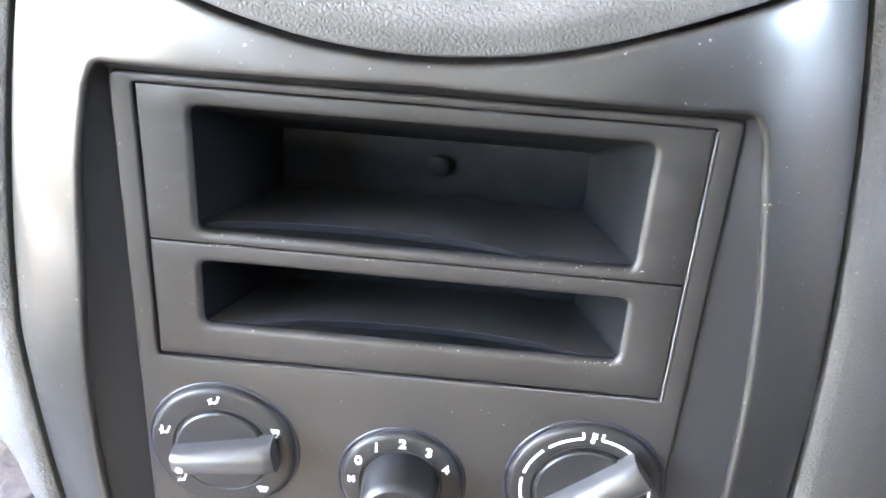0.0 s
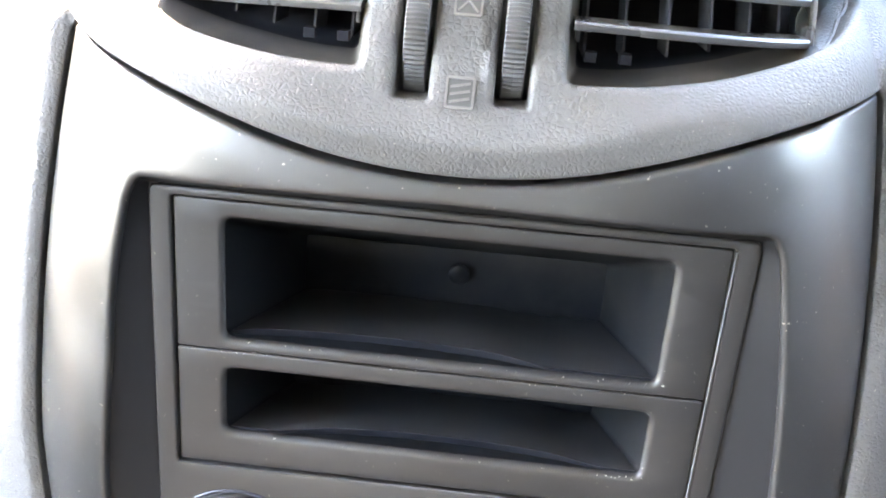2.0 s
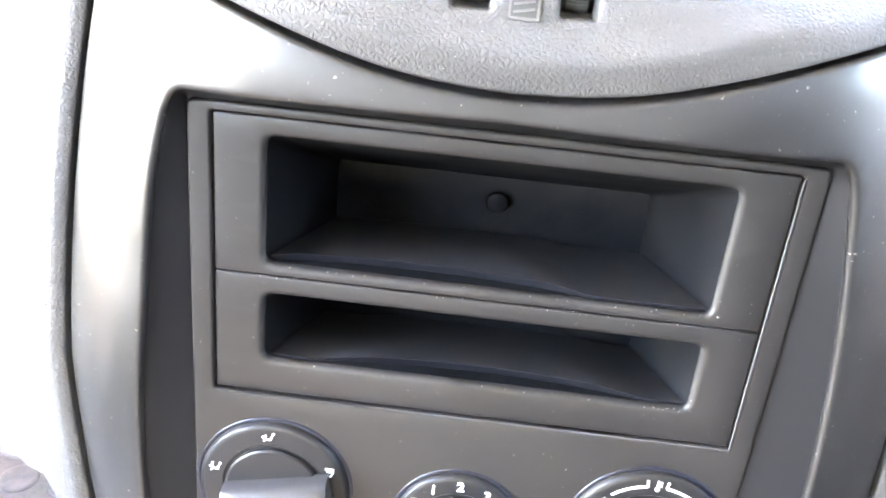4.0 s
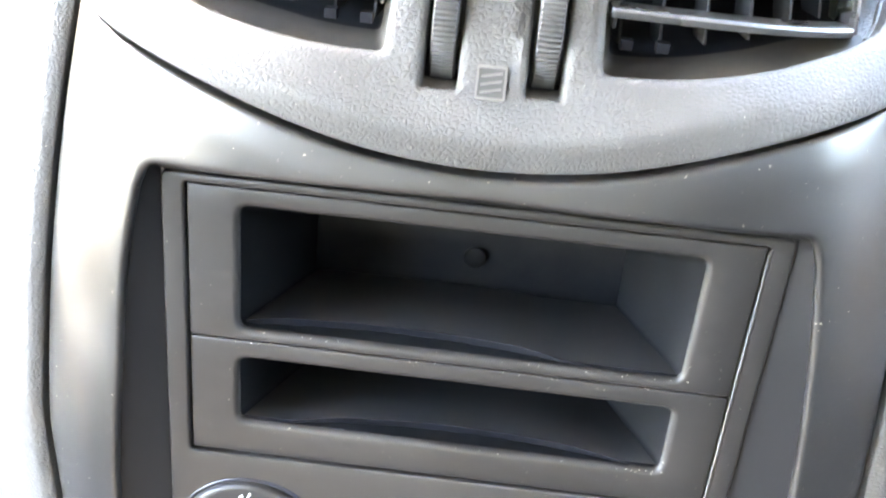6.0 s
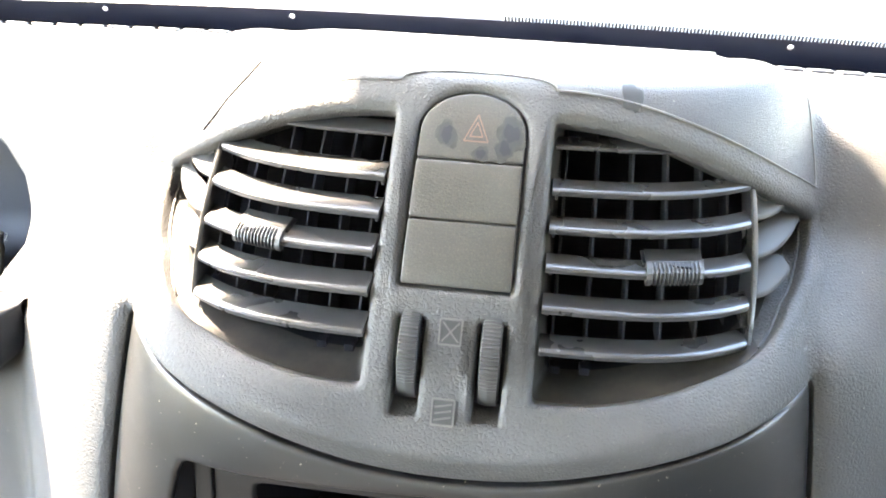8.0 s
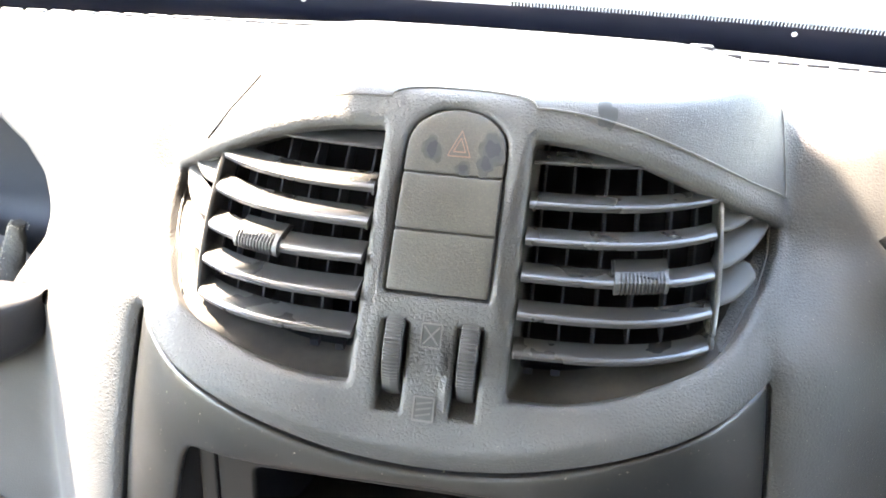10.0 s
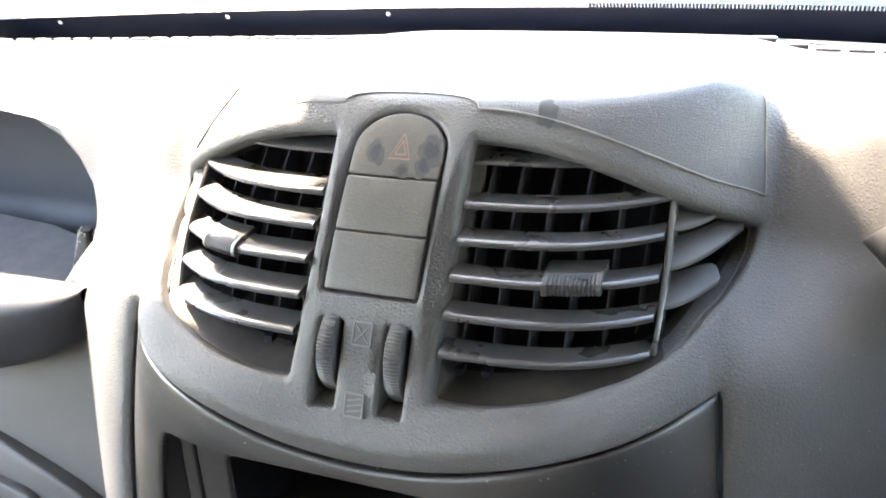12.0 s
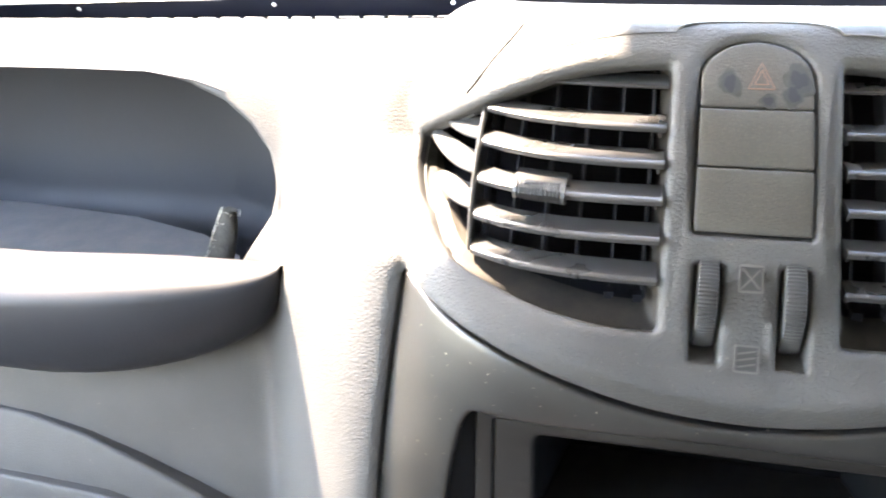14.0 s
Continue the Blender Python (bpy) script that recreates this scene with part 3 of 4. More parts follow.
def panel_y(z):
    return 0.2288 + 0.07 * (z - 0.87)


# sloping reveal from the rim back to the panel
def reveal():
    verts, faces = [], []
    loop = recess if area(recess) > 0 else recess[::-1]
    m = len(loop)
    for x, z in loop:
        p = Vector(fascia(x, z))
        verts.append((p.x, p.y + 0.003, p.z))
    for x, z in loop:
        zi = min(z, 0.9245)
        xi = max(-0.1, min(0.1, x * 0.1 / max(0.1, abs(x)))) if abs(x) > 0.09 else x
        verts.append((xi, panel_y(zi) + 0.0015, zi))
    for i in range(m):
        faces.append((i, (i + 1) % m, m + (i + 1) % m, m + i))
    return verts, faces


v_, f_ = reveal()
link_mesh("recess_wall", v_, f_, m_reveal, centre, "sloping wall of the recess")

INS_X, INS_B, INS_T = 0.0925, 0.8195, 0.9215
panel_outer = dense(rounded([(-0.1, 0.58), (0.1, 0.58), (0.1, 0.9245), (-0.1, 0.9245)], 0.003), 0.01)
ins_hole = dense(rounded([(-INS_X, INS_B), (INS_X, INS_B), (INS_X, INS_T), (-INS_X, INS_T)], 0.0015), 0.01)
panel = sheet("control_panel", panel_outer, [ins_hole], lambda x, z: (x, panel_y(z), z), np.arange(-0.1, 0.1, 0.01), np.arange(0.58, 0.925, 0.01), m_panel,
              rim=0.0010, wall=0.006, edge=0.001, skirt=0.002)
tagged(panel, "matt black plastic heater control panel with dust specks", "control panel")


# thin bead, paler than the panel, along the opening's bottom and right
v, f = tube([(-0.0918, panel_y(0.8200) - 0.0002, 0.8199), (0.0, panel_y(0.8200) - 0.0002, 0.8199), (0.0915, panel_y(0.8200) - 0.0002, 0.8199), (0.0922, panel_y(0.8206), 0.8206),
             (0.0922, panel_y(0.87), 0.87), (0.0922, panel_y(0.9205), 0.9205)], 0.00045, 6)
link_mesh("pale_edge", v, f, m_edge, panel, "thin paler line along the edge")


# ---- storage insert with two pockets ----
insert = empty("storage_insert", (0, 0.23, 0.87))
tagged(insert, "black plastic storage insert with two dusty open pockets", "storage tray")
insert.matrix_world = Matrix()


def ins_y(z):
    return 0.2300 + 0.07 * (z - 0.87)


def pocket_plate(name, zb, zt, pb, pt, px, back, drop_top, drop_low, bow_at, bow, boss):
    outer = dense(rounded([(-INS_X + 0.0006, zb), (INS_X - 0.0006, zb), (INS_X - 0.0006, zt), (-INS_X + 0.0006, zt)], 0.001), 0.01)
    hole = dense(rounded([(-px, pb), (px, pb), (px, pt), (-px, pt)], 0.0035, 5), 0.006)
    plate = sheet(name, outer, [hole], lambda x, z: (x, ins_y(z), z), np.arange(-0.09, 0.09, 0.012), np.arange(zb, zt, 0.008), m_panel, insert,
                  rim=0.0022, wall=0.0, edge=0.0007, skirt=0.003)
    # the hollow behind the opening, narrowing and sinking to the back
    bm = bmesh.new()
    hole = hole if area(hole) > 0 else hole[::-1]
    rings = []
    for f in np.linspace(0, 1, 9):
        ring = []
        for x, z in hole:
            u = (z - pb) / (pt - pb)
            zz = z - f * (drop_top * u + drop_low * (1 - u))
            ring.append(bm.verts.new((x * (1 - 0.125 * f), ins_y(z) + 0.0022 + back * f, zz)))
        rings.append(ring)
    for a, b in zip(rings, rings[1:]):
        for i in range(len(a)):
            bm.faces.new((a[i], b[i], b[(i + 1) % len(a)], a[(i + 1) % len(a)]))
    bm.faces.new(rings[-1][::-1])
    # coloured darker than the plate for the shade inside
    part("hollow", bm, m_pocket_shade, plate)
    # dusty floor, whose front edge bows back from the lip
    verts, faces = [], []
    nx, ny = 48, 12
    for j in range(ny + 1):
        for i in range(nx + 1):
            q = -1 + 2 * i / nx
            x = q * (px - 0.0008)
            gutter = 0.0006 + max(0.0, bow * (1 - ((x - bow_at) / 0.058) ** 2))
            f = (j / ny) ** 1.3
            dep = gutter * (1 - f) + (back - 0.001) * f
            lift = pb - drop_low * dep / back + 0.0006 + 0.0022 * min(1.0, gutter / 0.005)
            verts.append((x * (1 - 0.125 * dep / back), ins_y(pb) + 0.0022 + dep, lift))
    for j in range(ny):
        for i in range(nx):
            q = j * (nx + 1) + i
            faces.append((q, q + 1, q + nx + 2, q + nx + 1))
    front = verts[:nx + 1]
    # separate near-black strip that paints the gutter's shade
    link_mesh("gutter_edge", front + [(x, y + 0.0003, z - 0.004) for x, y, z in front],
              [(nx + 1 + i, nx + 2 + i, i + 1, i) for i in range(nx)], m_deep_shade, plate, "edge of the gutter, coloured dark for its shade", smooth=False)
    link_mesh("scooped_floor", verts, faces, m_dust, plate, "dusty scooped pocket floor")
    if boss:
        v, f = lathe([(0.0046, 0), (0.0046, 0.0010), (0.004, 0.0015)], 24)
        b = link_mesh("boss", v, f, m_pocket_shade, plate)
        b.matrix_world = pose(0.0025, ins_y(0.868) + back + 0.0005, 0.8685, 90, 0, 0)
    return plate


pocket_plate("upper_pocket", 0.8665, 0.9208, 0.8705, 0.9145, 0.0750, 0.078, 0.0365, 0.0195, -0.022, 0.0095, True)
pocket_plate("lower_pocket", 0.8203, 0.8660, 0.8335, 0.8590, 0.0750, 0.062, 0.0240, 0.0180, 0.002, 0.0085, False)


def dust_flecks(count):
    """Pale crumbs of dust lying on the lips, along the seams and on the pocket floors."""
    rnd = random.Random(11)
    verts, faces = [], []
    for k in range(count):
        x = rnd.uniform(-0.078, 0.078)
        where = k % 3
        z = (0.8663, 0.8702, 0.8332)[where] + rnd.uniform(-0.0007, 0.0004)
        y = ins_y(z) - 0.0001
        r = rnd.choice((0.00018, 0.00022, 0.00030))
        q = len(verts)
        a = rnd.uniform(0, 2.0)
        for c in range(3):
            w = a + c * 2.09
            verts.append((x + r * 1.5 * math.cos(w), y, z + r * math.sin(w)))
        verts.append((x, y - r, z))
        faces += [(q, q + 1, q + 3), (q + 1, q + 2, q + 3), (q + 2, q, q + 3), (q + 2, q + 1, q)]
    o = link_mesh("dust_flecks", verts, faces, m_fleck, smooth=False)
    tagged(o, "pale dust crumbs scattered along the pocket lips", "dust", kind="stuff")


dust_flecks(54)


# ---- rotary knobs ----

def knob_frame(x, z):
    m = Matrix.Rotation(radians(90 - 4), 4, "X")
    return Matrix.Translation((x, panel_y(z), z)) @ m


def flat_print(name, loops, parent, mat, h, label=""):
    """Printed marks: flat outlines a little proud of the dial."""
    bm = bmesh.new()
    for lp in loops:
        lp = lp if area(lp) > 0 else lp[::-1]
        lo = [bm.verts.new((x, y, h)) for x, y in lp]
        hi = [bm.verts.new((x, y, h + 0.00015)) for x, y in lp]
        bm.faces.new(hi)
        for i in range(len(lp)):
            j = (i + 1) % len(lp)
            bm.faces.new((lo[i], lo[j], hi[j], hi[i]))
    return part(name, bm, mat, parent, label, smooth=False)


def bar(a, b, w):
    a, b = Vector(a), Vector(b)
    t = (b - a).normalized() * w / 2
    n = Vector((-t.y, t.x))
    return [tuple(a - n), tuple(b - n), tuple(b + n), tuple(a + n)]


def disc(c, r, n=12):
    return [(c[0] + r * math.cos(2 * math.pi * k / n), c[1] + r * math.sin(2 * math.pi * k / n)) for k in range(n)]


def arc(r, a0, a1, w):
    k = max(3, int(abs(a1 - a0) / 4))
    an = [radians(90 - (a0 + (a1 - a0) * i / k)) for i in range(k + 1)]
    return ([((r + w / 2) * math.cos(a), (r + w / 2) * math.sin(a)) for a in an]
            + [((r - w / 2) * math.cos(a), (r - w / 2) * math.sin(a)) for a in an[::-1]])


def polar(r, deg):
    return (r * math.sin(radians(deg)), r * math.cos(radians(deg)))


def shifted(loops, at, s=1.0):
    return [[(at[0] + s * x, at[1] + s * y) for x, y in lp] for lp in loops]


def glyph(text, size, at, parent, h, name):
    cu = bpy.data.curves.new(name, "FONT")
    cu.body, cu.size, cu.align_x, cu.align_y, cu.extrude, cu.offset = text, size, "CENTER", "CENTER", 0.0001, 0.00014
    tmp = bpy.data.objects.new("tmp", cu)
    scene.collection.objects.link(tmp)
    dg = bpy.context.evaluated_depsgraph_get()
    me = bpy.data.meshes.new_from_object(tmp.evaluated_get(dg))
    bpy.data.objects.remove(tmp)
    me.materials.clear()
    me.materials.append(m_white)
    me.transform(Matrix.Translation((at[0], at[1], h)))
    ob = new(name, me)
    ob.parent = parent
    return ob


def ring_dial(name, label, x, z, r, r_in):
    k = empty(name)
    k.matrix_world = knob_frame(x, z)
    tagged(k, label, "knob", "heater control knobs")
    v, f = lathe([(r + 0.0009, -0.001), (r + 0.0009, 0.0002), (r + 0.0002, 0.0004), (r - 0.0001, 0.0018), (r - 0.0008, 0.0025), (r - 0.0022, 0.0028),
                  (r_in + 0.0012, 0.0028), (r_in + 0.0006, 0.0022), (r_in, 0.0022)], 72)
    u, w = lathe([(r + 0.0004, 0.0001), (r + 0.0005, 0.0004), (r + 0.0015, 0.0005), (r + 0.0017, 0.0001)], 72)
    link_mesh("groove", u, w[:-2], m_frit, k, "dark groove round the dial")
    link_mesh("dial", v, f, m_knob, k).data.set_sharp_from_angle(angle=radians(35))
    return k


def handle_bar(k, length, turn, width, height, r_in, dot):
    v, f = lathe([(r_in - 0.0003, 0.001), (r_in - 0.0003, 0.0036), (r_in - 0.001, 0.0042), (0.001, 0.0044)], 60)
    link_mesh("hub", v, f, m_knob, k).data.set_sharp_from_angle(angle=radians(35))
    # waisted grip: an arched bar across the hub
    bm = bmesh.new()
    n, q = 14, 10
    rows = []
    for i in range(n + 1):
        s = -1 + 2 * i / n
        hw = width * (0.52 + 0.10 * s)
        hh = height * (1 - 0.10 * s * s) * (1.0 if abs(s) < 0.97 else 0.9)
        row = []
        for j in range(q + 1):
            a = math.pi * j / q
            c, t = math.cos(a), math.sin(a)
            row.append(bm.verts.new((s * length / 2 + 0.0022, hw * math.copysign(abs(c) ** 0.7, c), 0.003 + hh * abs(t) ** 0.55)))
        rows.append(row)
    for a, b in zip(rows, rows[1:]):
        for j in range(q):
            bm.faces.new((a[j], b[j], b[j + 1], a[j + 1]))
    bm.faces.new(rows[0])
    bm.faces.new(rows[-1][::-1])
    bmesh.ops.bevel(bm, geom=[e for e in bm.edges if len(e.link_faces) == 2 and e.calc_face_angle(0) > 0.9], offset=0.0008, segments=2, affect="EDGES")
    bmesh.ops.transform(bm, matrix=Matrix.Rotation(radians(turn), 4, "Z"), verts=bm.verts)
    grip = part("grip", bm, m_grip, k, "arched black grip")
    if dot:
        c = Vector((-length / 2 + 0.0022 + 0.0036, -0.0012, 0)) @ Matrix.Rotation(radians(-turn), 3, "Z")
        v, f = lathe([(0.0014, 0.003), (0.0014, 0.003 + height * 0.93), (0.0010, 0.003 + height * 0.97)], 16)
        link_mesh("pointer", [(a + c.x, b + c.y, d) for a, b, d in v], f, m_white, grip, "white pointer dot")


def seated(s, legs=True, up=True):
    """A small seated figure's air arrows drawn as dots and bent strokes."""
    lp = [bar((-0.4 * s, -0.3 * s), (0.25 * s, -0.35 * s), 0.28 * s), bar((0.25 * s, -0.4 * s), (0.55 * s, 0.35 * s), 0.28 * s), disc((0.72 * s, 0.72 * s), 0.2 * s)]
    if legs:
        lp.append(bar((-0.45 * s, -0.25 * s), (-0.75 * s, -0.75 * s), 0.24 * s))
    if up:
        lp += [disc((-0.5 * s, 0.25 * s), 0.2 * s), disc((-0.85 * s, 0.0), 0.16 * s)]
    return lp


def demist(s):
    fan = [(-0.9 * s, 0.35 * s), (0.9 * s, 0.35 * s), (0.55 * s, -0.25 * s), (-0.55 * s, -0.25 * s)]
    lines = [bar(fan[i], fan[(i + 1) % 4], 0.16 * s) for i in range(4)]
    return lines + [bar((u * s, 0.1 * s), (u * s, -0.7 * s), 0.14 * s) for u in (-0.4, 0.0, 0.4)]


TOPF = 0.0029
k1 = ring_dial("airflow_knob", "black rotary airflow knob with white symbols on its dial", -0.0695, 0.7805, 0.0280, 0.0182)
handle_bar(k1, 0.0395, 9.0, 0.0112, 0.0105, 0.0182, True)
for nm, deg, lp in (("face_symbol", -5, seated(0.0024)), ("demist_feet_symbol", 66, seated(0.0018) + shifted(demist(0.0018), (0, 0.0022))), ("demist_symbol", 138, demist(0.0024)),
                    ("face_feet_symbol", -72, seated(0.0024) + [disc((-0.0012, 0.0016), 0.0005)]), ("feet_symbol", -133, seated(0.0022, True, False))):
    flat_print(nm, shifted(lp, polar(0.0229, deg)), k1, m_white, TOPF)

k2 = ring_dial("fan_speed_knob", "black rotary fan speed knob numbered nought to four", 0.0, 0.7725, 0.0235, 0.0150)
for ch, deg in (("0", -60), ("1", -31), ("2", 0), ("3", 32), ("4", 62)):
    glyph(ch, 0.0056, polar(0.0192, deg), k2, TOPF, "number")
fanp = []
for q in range(4):
    a = q * 90 + 20
    fanp.append(bar((0.0, 0.0), polar(0.0014, a), 0.0005))
    fanp.append(disc(polar(0.0013, a + 25), 0.00055, 8))
flat_print("fan_symbol", shifted(fanp, polar(0.0192, -88)), k2, m_white, TOPF)
v, f = lathe([(0.0148, 0.001), (0.0146, 0.008), (0.0138, 0.0175), (0.0132, 0.0195), (0.0120, 0.0208), (0.0112, 0.0205), (0.0105, 0.0198), (0.001, 0.0196)], 60)
barrel = link_mesh("barrel", v, f, m_knob, k2, "tapered black barrel")
barrel.data.set_sharp_from_angle(angle=radians(40))
for i in range(7):
    bm = bmesh.new()
    box(bm, (0, 0, 0), (0.0007, 0.0008, 0.011), None, 0.0002, 1)
    rr = part("rib", bm, m_knob, barrel)
    rr.matrix_world = k2.matrix_world @ Matrix.Rotation(radians(-2 - 4 * i), 4, "Z") @ Matrix.Translation((0, 0.0147, 0.0085))
v, f = lathe([(0.0012, 0.0194), (0.0012, 0.0200), (0.0009, 0.0201)], 16)
c = polar(0.0082, -48)
link_mesh("pointer", [(a + c[0], b + c[1], d) for a, b, d in v], f, m_white, barrel, "white pointer dot")
flat_print("pointer_line", [bar(polar(0.0052, -42), polar(0.0008, -10), 0.0009)], barrel, m_white, 0.0197)

k3 = ring_dial("temperature_knob", "black rotary temperature knob with dashed white arc", 0.0700, 0.7785, 0.0292, 0.0192)
handle_bar(k3, 0.0440, 36.0, 0.0118, 0.0105, 0.0192, False)
RA = 0.0243
for a0, a1 in ((8, 40), (-40, -8), (-76, -46), (-112, -82), (-146, -118), (84, 104)):
    flat_print("arc_mark", [arc(RA, a0, a1, 0.0010)], k3, m_white, TOPF)
flat_print("arc_mark", [arc(RA, 110, 128, 0.0010), arc(RA, 134, 150, 0.0010)], k3, m_red, TOPF, "faded red arc mark")
flat_print("tick_mark", [bar(polar(RA, 8), polar(RA + 0.0028, 8), 0.0009)], k3, m_white, TOPF)
flat_print("tick_mark", [bar(polar(RA, -8), polar(RA + 0.0028, -8), 0.0009)], k3, m_white, TOPF)
flat_print("thermometer_symbol", [bar((0, RA - 0.0008), (0, RA + 0.0028), 0.0007), disc((0, RA - 0.001), 0.0009)]
           + [bar((0.0004, RA + q), (0.0016, RA + q), 0.0004) for q in (0.0004, 0.0013, 0.0022)], k3, m_white, TOPF)


# ---- switches over the thumbwheels ----
def key_face(x, v):
    return dash_up(x, v, -0.0004)


def key(name, label, loop):
    lp = dense(rounded(loop, 0.001), 0.003)
    ob = sheet(name, lp, [], key_face, np.arange(-0.02, 0.0205, 0.004), np.arange(1.0, 1.066, 0.004), m_button, edge=0.0007, skirt=0.004)
    return tagged(ob, label, "switch", "switches between the vents")


arch_in = [(0.0205 * math.cos(a), 1.0503 + 0.0118 * math.sin(a)) for a in [math.pi * k / 20 for k in range(21)]]
hazard = key("hazard_switch", "arched grey hazard switch with red triangle and dark smudges", [(0.0205, 1.0418)] + arch_in + [(-0.0205, 1.0418)])
key("blank_switch", "plain speckled grey blank switch between the vents", [(-0.0205, 1.0236), (0.0205, 1.0236), (0.0205, 1.0412), (-0.0205, 1.0412)])
key("blank_switch", "plain speckled grey blank switch between the vents", [(-0.0205, 1.0033), (0.0205, 1.0033), (0.0205, 1.0230), (-0.0205, 1.0230)])


def on_skin(name, loops, parent, mat, lift, thick, label="", place=None):
    """Flat outlines in (x, v) laid on the dashboard's skin."""
    place = place or dash_up
    bm = bmesh.new()
    for lp in loops:
        lp = lp if area(lp) > 0 else lp[::-1]
        lo = [bm.verts.new(place(x, y, lift - 0.0003)) for x, y in lp]
        hi = [bm.verts.new(place(x, y, lift + thick)) for x, y in lp]
        bm.faces.new(hi)
        for i in range(len(lp)):
            j = (i + 1) % len(lp)
            bm.faces.new((lo[i], lo[j], hi[j], hi[i]))
    return part(name, bm, mat, parent, label, smooth=False)


def tri(s, w, c=(0.0015, 1.0505)):
    p = [(c[0], c[1] + s), (c[0] - 0.95 * s, c[1] - 0.62 * s), (c[0] + 0.95 * s, c[1] - 0.62 * s)]
    return [bar(p[i], p[(i + 1) % 3], w) for i in range(3)]


on_skin("warning_triangle", tri(0.0050, 0.0004) + tri(0.0027, 0.0004), hazard, m_red, -0.0003, 0.0001, "faded red double triangle")


def blot(c, r, seed, n=26):
    rnd = random.Random(seed)
    ph = [rnd.uniform(0, 6.28) for _ in range(4)]
    out = []
    for k in range(n):
        a = 2 * math.pi * k / n
        q = r * (1 + 0.16 * math.sin(2 * a + ph[0]) + 0.12 * math.sin(3 * a + ph[1]) + 0.08 * math.sin(5 * a + ph[2]) + 0.06 * math.sin(9 * a + ph[3]))
        out.append((c[0] + q * math.cos(a), c[1] + q * math.sin(a)))
    return out


# ---- thumbwheels and moulded symbols ----
for cx in (-0.0145, 0.0155):
    wheel = empty("thumbwheel")
    yc = face_y(cx, 0.977) + 0.0176
    wheel.matrix_world = Matrix.Translation((cx, yc, 0.9762)) @ Matrix.Rotation(radians(90), 4, "Y")
    tagged(wheel, "ribbed dark grey vent thumbwheel in its slot", "thumbwheel", "vent thumbwheels")
    bm = bmesh.new()
    teeth, prof = 84, [(-0.0036, 0.0190), (-0.0031, 0.0200), (0.0, 0.0204), (0.0031, 0.0200), (0.0036, 0.0190)]
    rings = []
    for h, r in prof:
        ring = []
        for k in range(teeth * 2):
            a = math.pi * k / teeth
            q = r - (0.0 if k % 2 else 0.0006)
            ring.append(bm.verts.new((q * math.cos(a), q * math.sin(a), h)))
        rings.append(ring)
    for a, b in zip(rings, rings[1:]):
        for k in range(len(a)):
            bm.faces.new((a[k], a[(k + 1) % len(a)], b[(k + 1) % len(a)], b[k]))
    bm.faces.new(rings[0][::-1])
    bm.faces.new(rings[-1])
    part("ribbed_rim", bm, m_wheel, wheel, smooth=False)
    bm = bmesh.new()
    box(bm, (cx, face_y(cx, 0.977) + 0.020, 0.977), (0.0115, 0.012, 0.042))
    part("slot_back", bm, m_dark, dashboard, smooth=False)


def frame_bars(c, s, w):
    p = [(c[0] - s, c[1] - s), (c[0] + s, c[1] - s), (c[0] + s, c[1] + s), (c[0] - s, c[1] + s)]
    return [bar(p[i], p[(i + 1) % 4], w) for i in range(4)]


c1, c2 = (0.0003, 0.9895), (0.0003, 0.9645)
for nm, c, strokes in (("closed_vent_symbol", c1, [bar((c1[0] - 0.0030, c1[1] - 0.0030), (c1[0] + 0.0030, c1[1] + 0.0030), 0.0006), bar((c1[0] - 0.0030, c1[1] + 0.0030), (c1[0] + 0.0030, c1[1] - 0.0030), 0.0006)]),
                       ("open_vent_symbol", c2, [bar((c2[0] - 0.0030, c2[1] + q - 0.0006), (c2[0] + 0.0030, c2[1] + q + 0.0006), 0.0006) for q in (-0.0020, 0.0, 0.0020)])):
    q = 0.0039
    field = on_skin(nm, [[(c[0] - q, c[1] - q), (c[0] + q, c[1] - q), (c[0] + q, c[1] + q), (c[0] - q, c[1] + q)]], dashboard, m_wheel, 0.0, 0.0003, "moulded vent symbol")
    on_skin("stroke", frame_bars(c, 0.0040, 0.0007) + strokes, field, m_mark, 0.0003, 0.0004, "raised pale lines")


# ---- air vents ----
Z_IN = (1.0450, 1.0320, 1.0210, 1.0098, 0.9977, 0.9848)
Z_OUT = (1.0440, 1.0315, 1.0200, 1.0070, 0.9945, 0.9820)


def vent_y(x, z):
    w = z - 0.964
    return 0.2315 + 0.30 * w + 6 * w * w + 0.3 * x * x + 155 * x ** 4


def slat_at(i, x, x0=0.0325, x1=0.1105):
    """A place on a slat's front edge, at the driver's side."""
    f = (x - x0) / (x1 - x0)
    z = Z_IN[i] + (Z_OUT[i] - Z_IN[i]) * f ** 1.4
    return x, vent_y(x, z), z


def strip(name, parent, pts, deep, thick, drop=0.0, label=""):
    """A blade: a front edge along pts, running back by deep; rounded nose."""
    bm = bmesh.new()
    rows = []
    for p in pts:
        p = Vector(p)
        sec = [(deep, 0.42), (0.0026, 0.50), (0.0013, 0.47), (0.0005, 0.38), (0.0, 0.22), (0.0001, -0.18), (0.0006, -0.42), (0.0016, -0.5), (deep, -0.1)]
        rows.append([bm.verts.new((p.x, p.y + d, p.z + t * thick - drop * d)) for d, t in sec])
    for a, b in zip(rows, rows[1:]):
        for j in range(len(a)):
            k = (j + 1) % len(a)
            bm.faces.new((a[j], b[j], b[k], a[k]))
    bm.faces.new(rows[0])
    bm.faces.new(rows[-1][::-1])
    return part(name, bm, m_slat, parent, label)


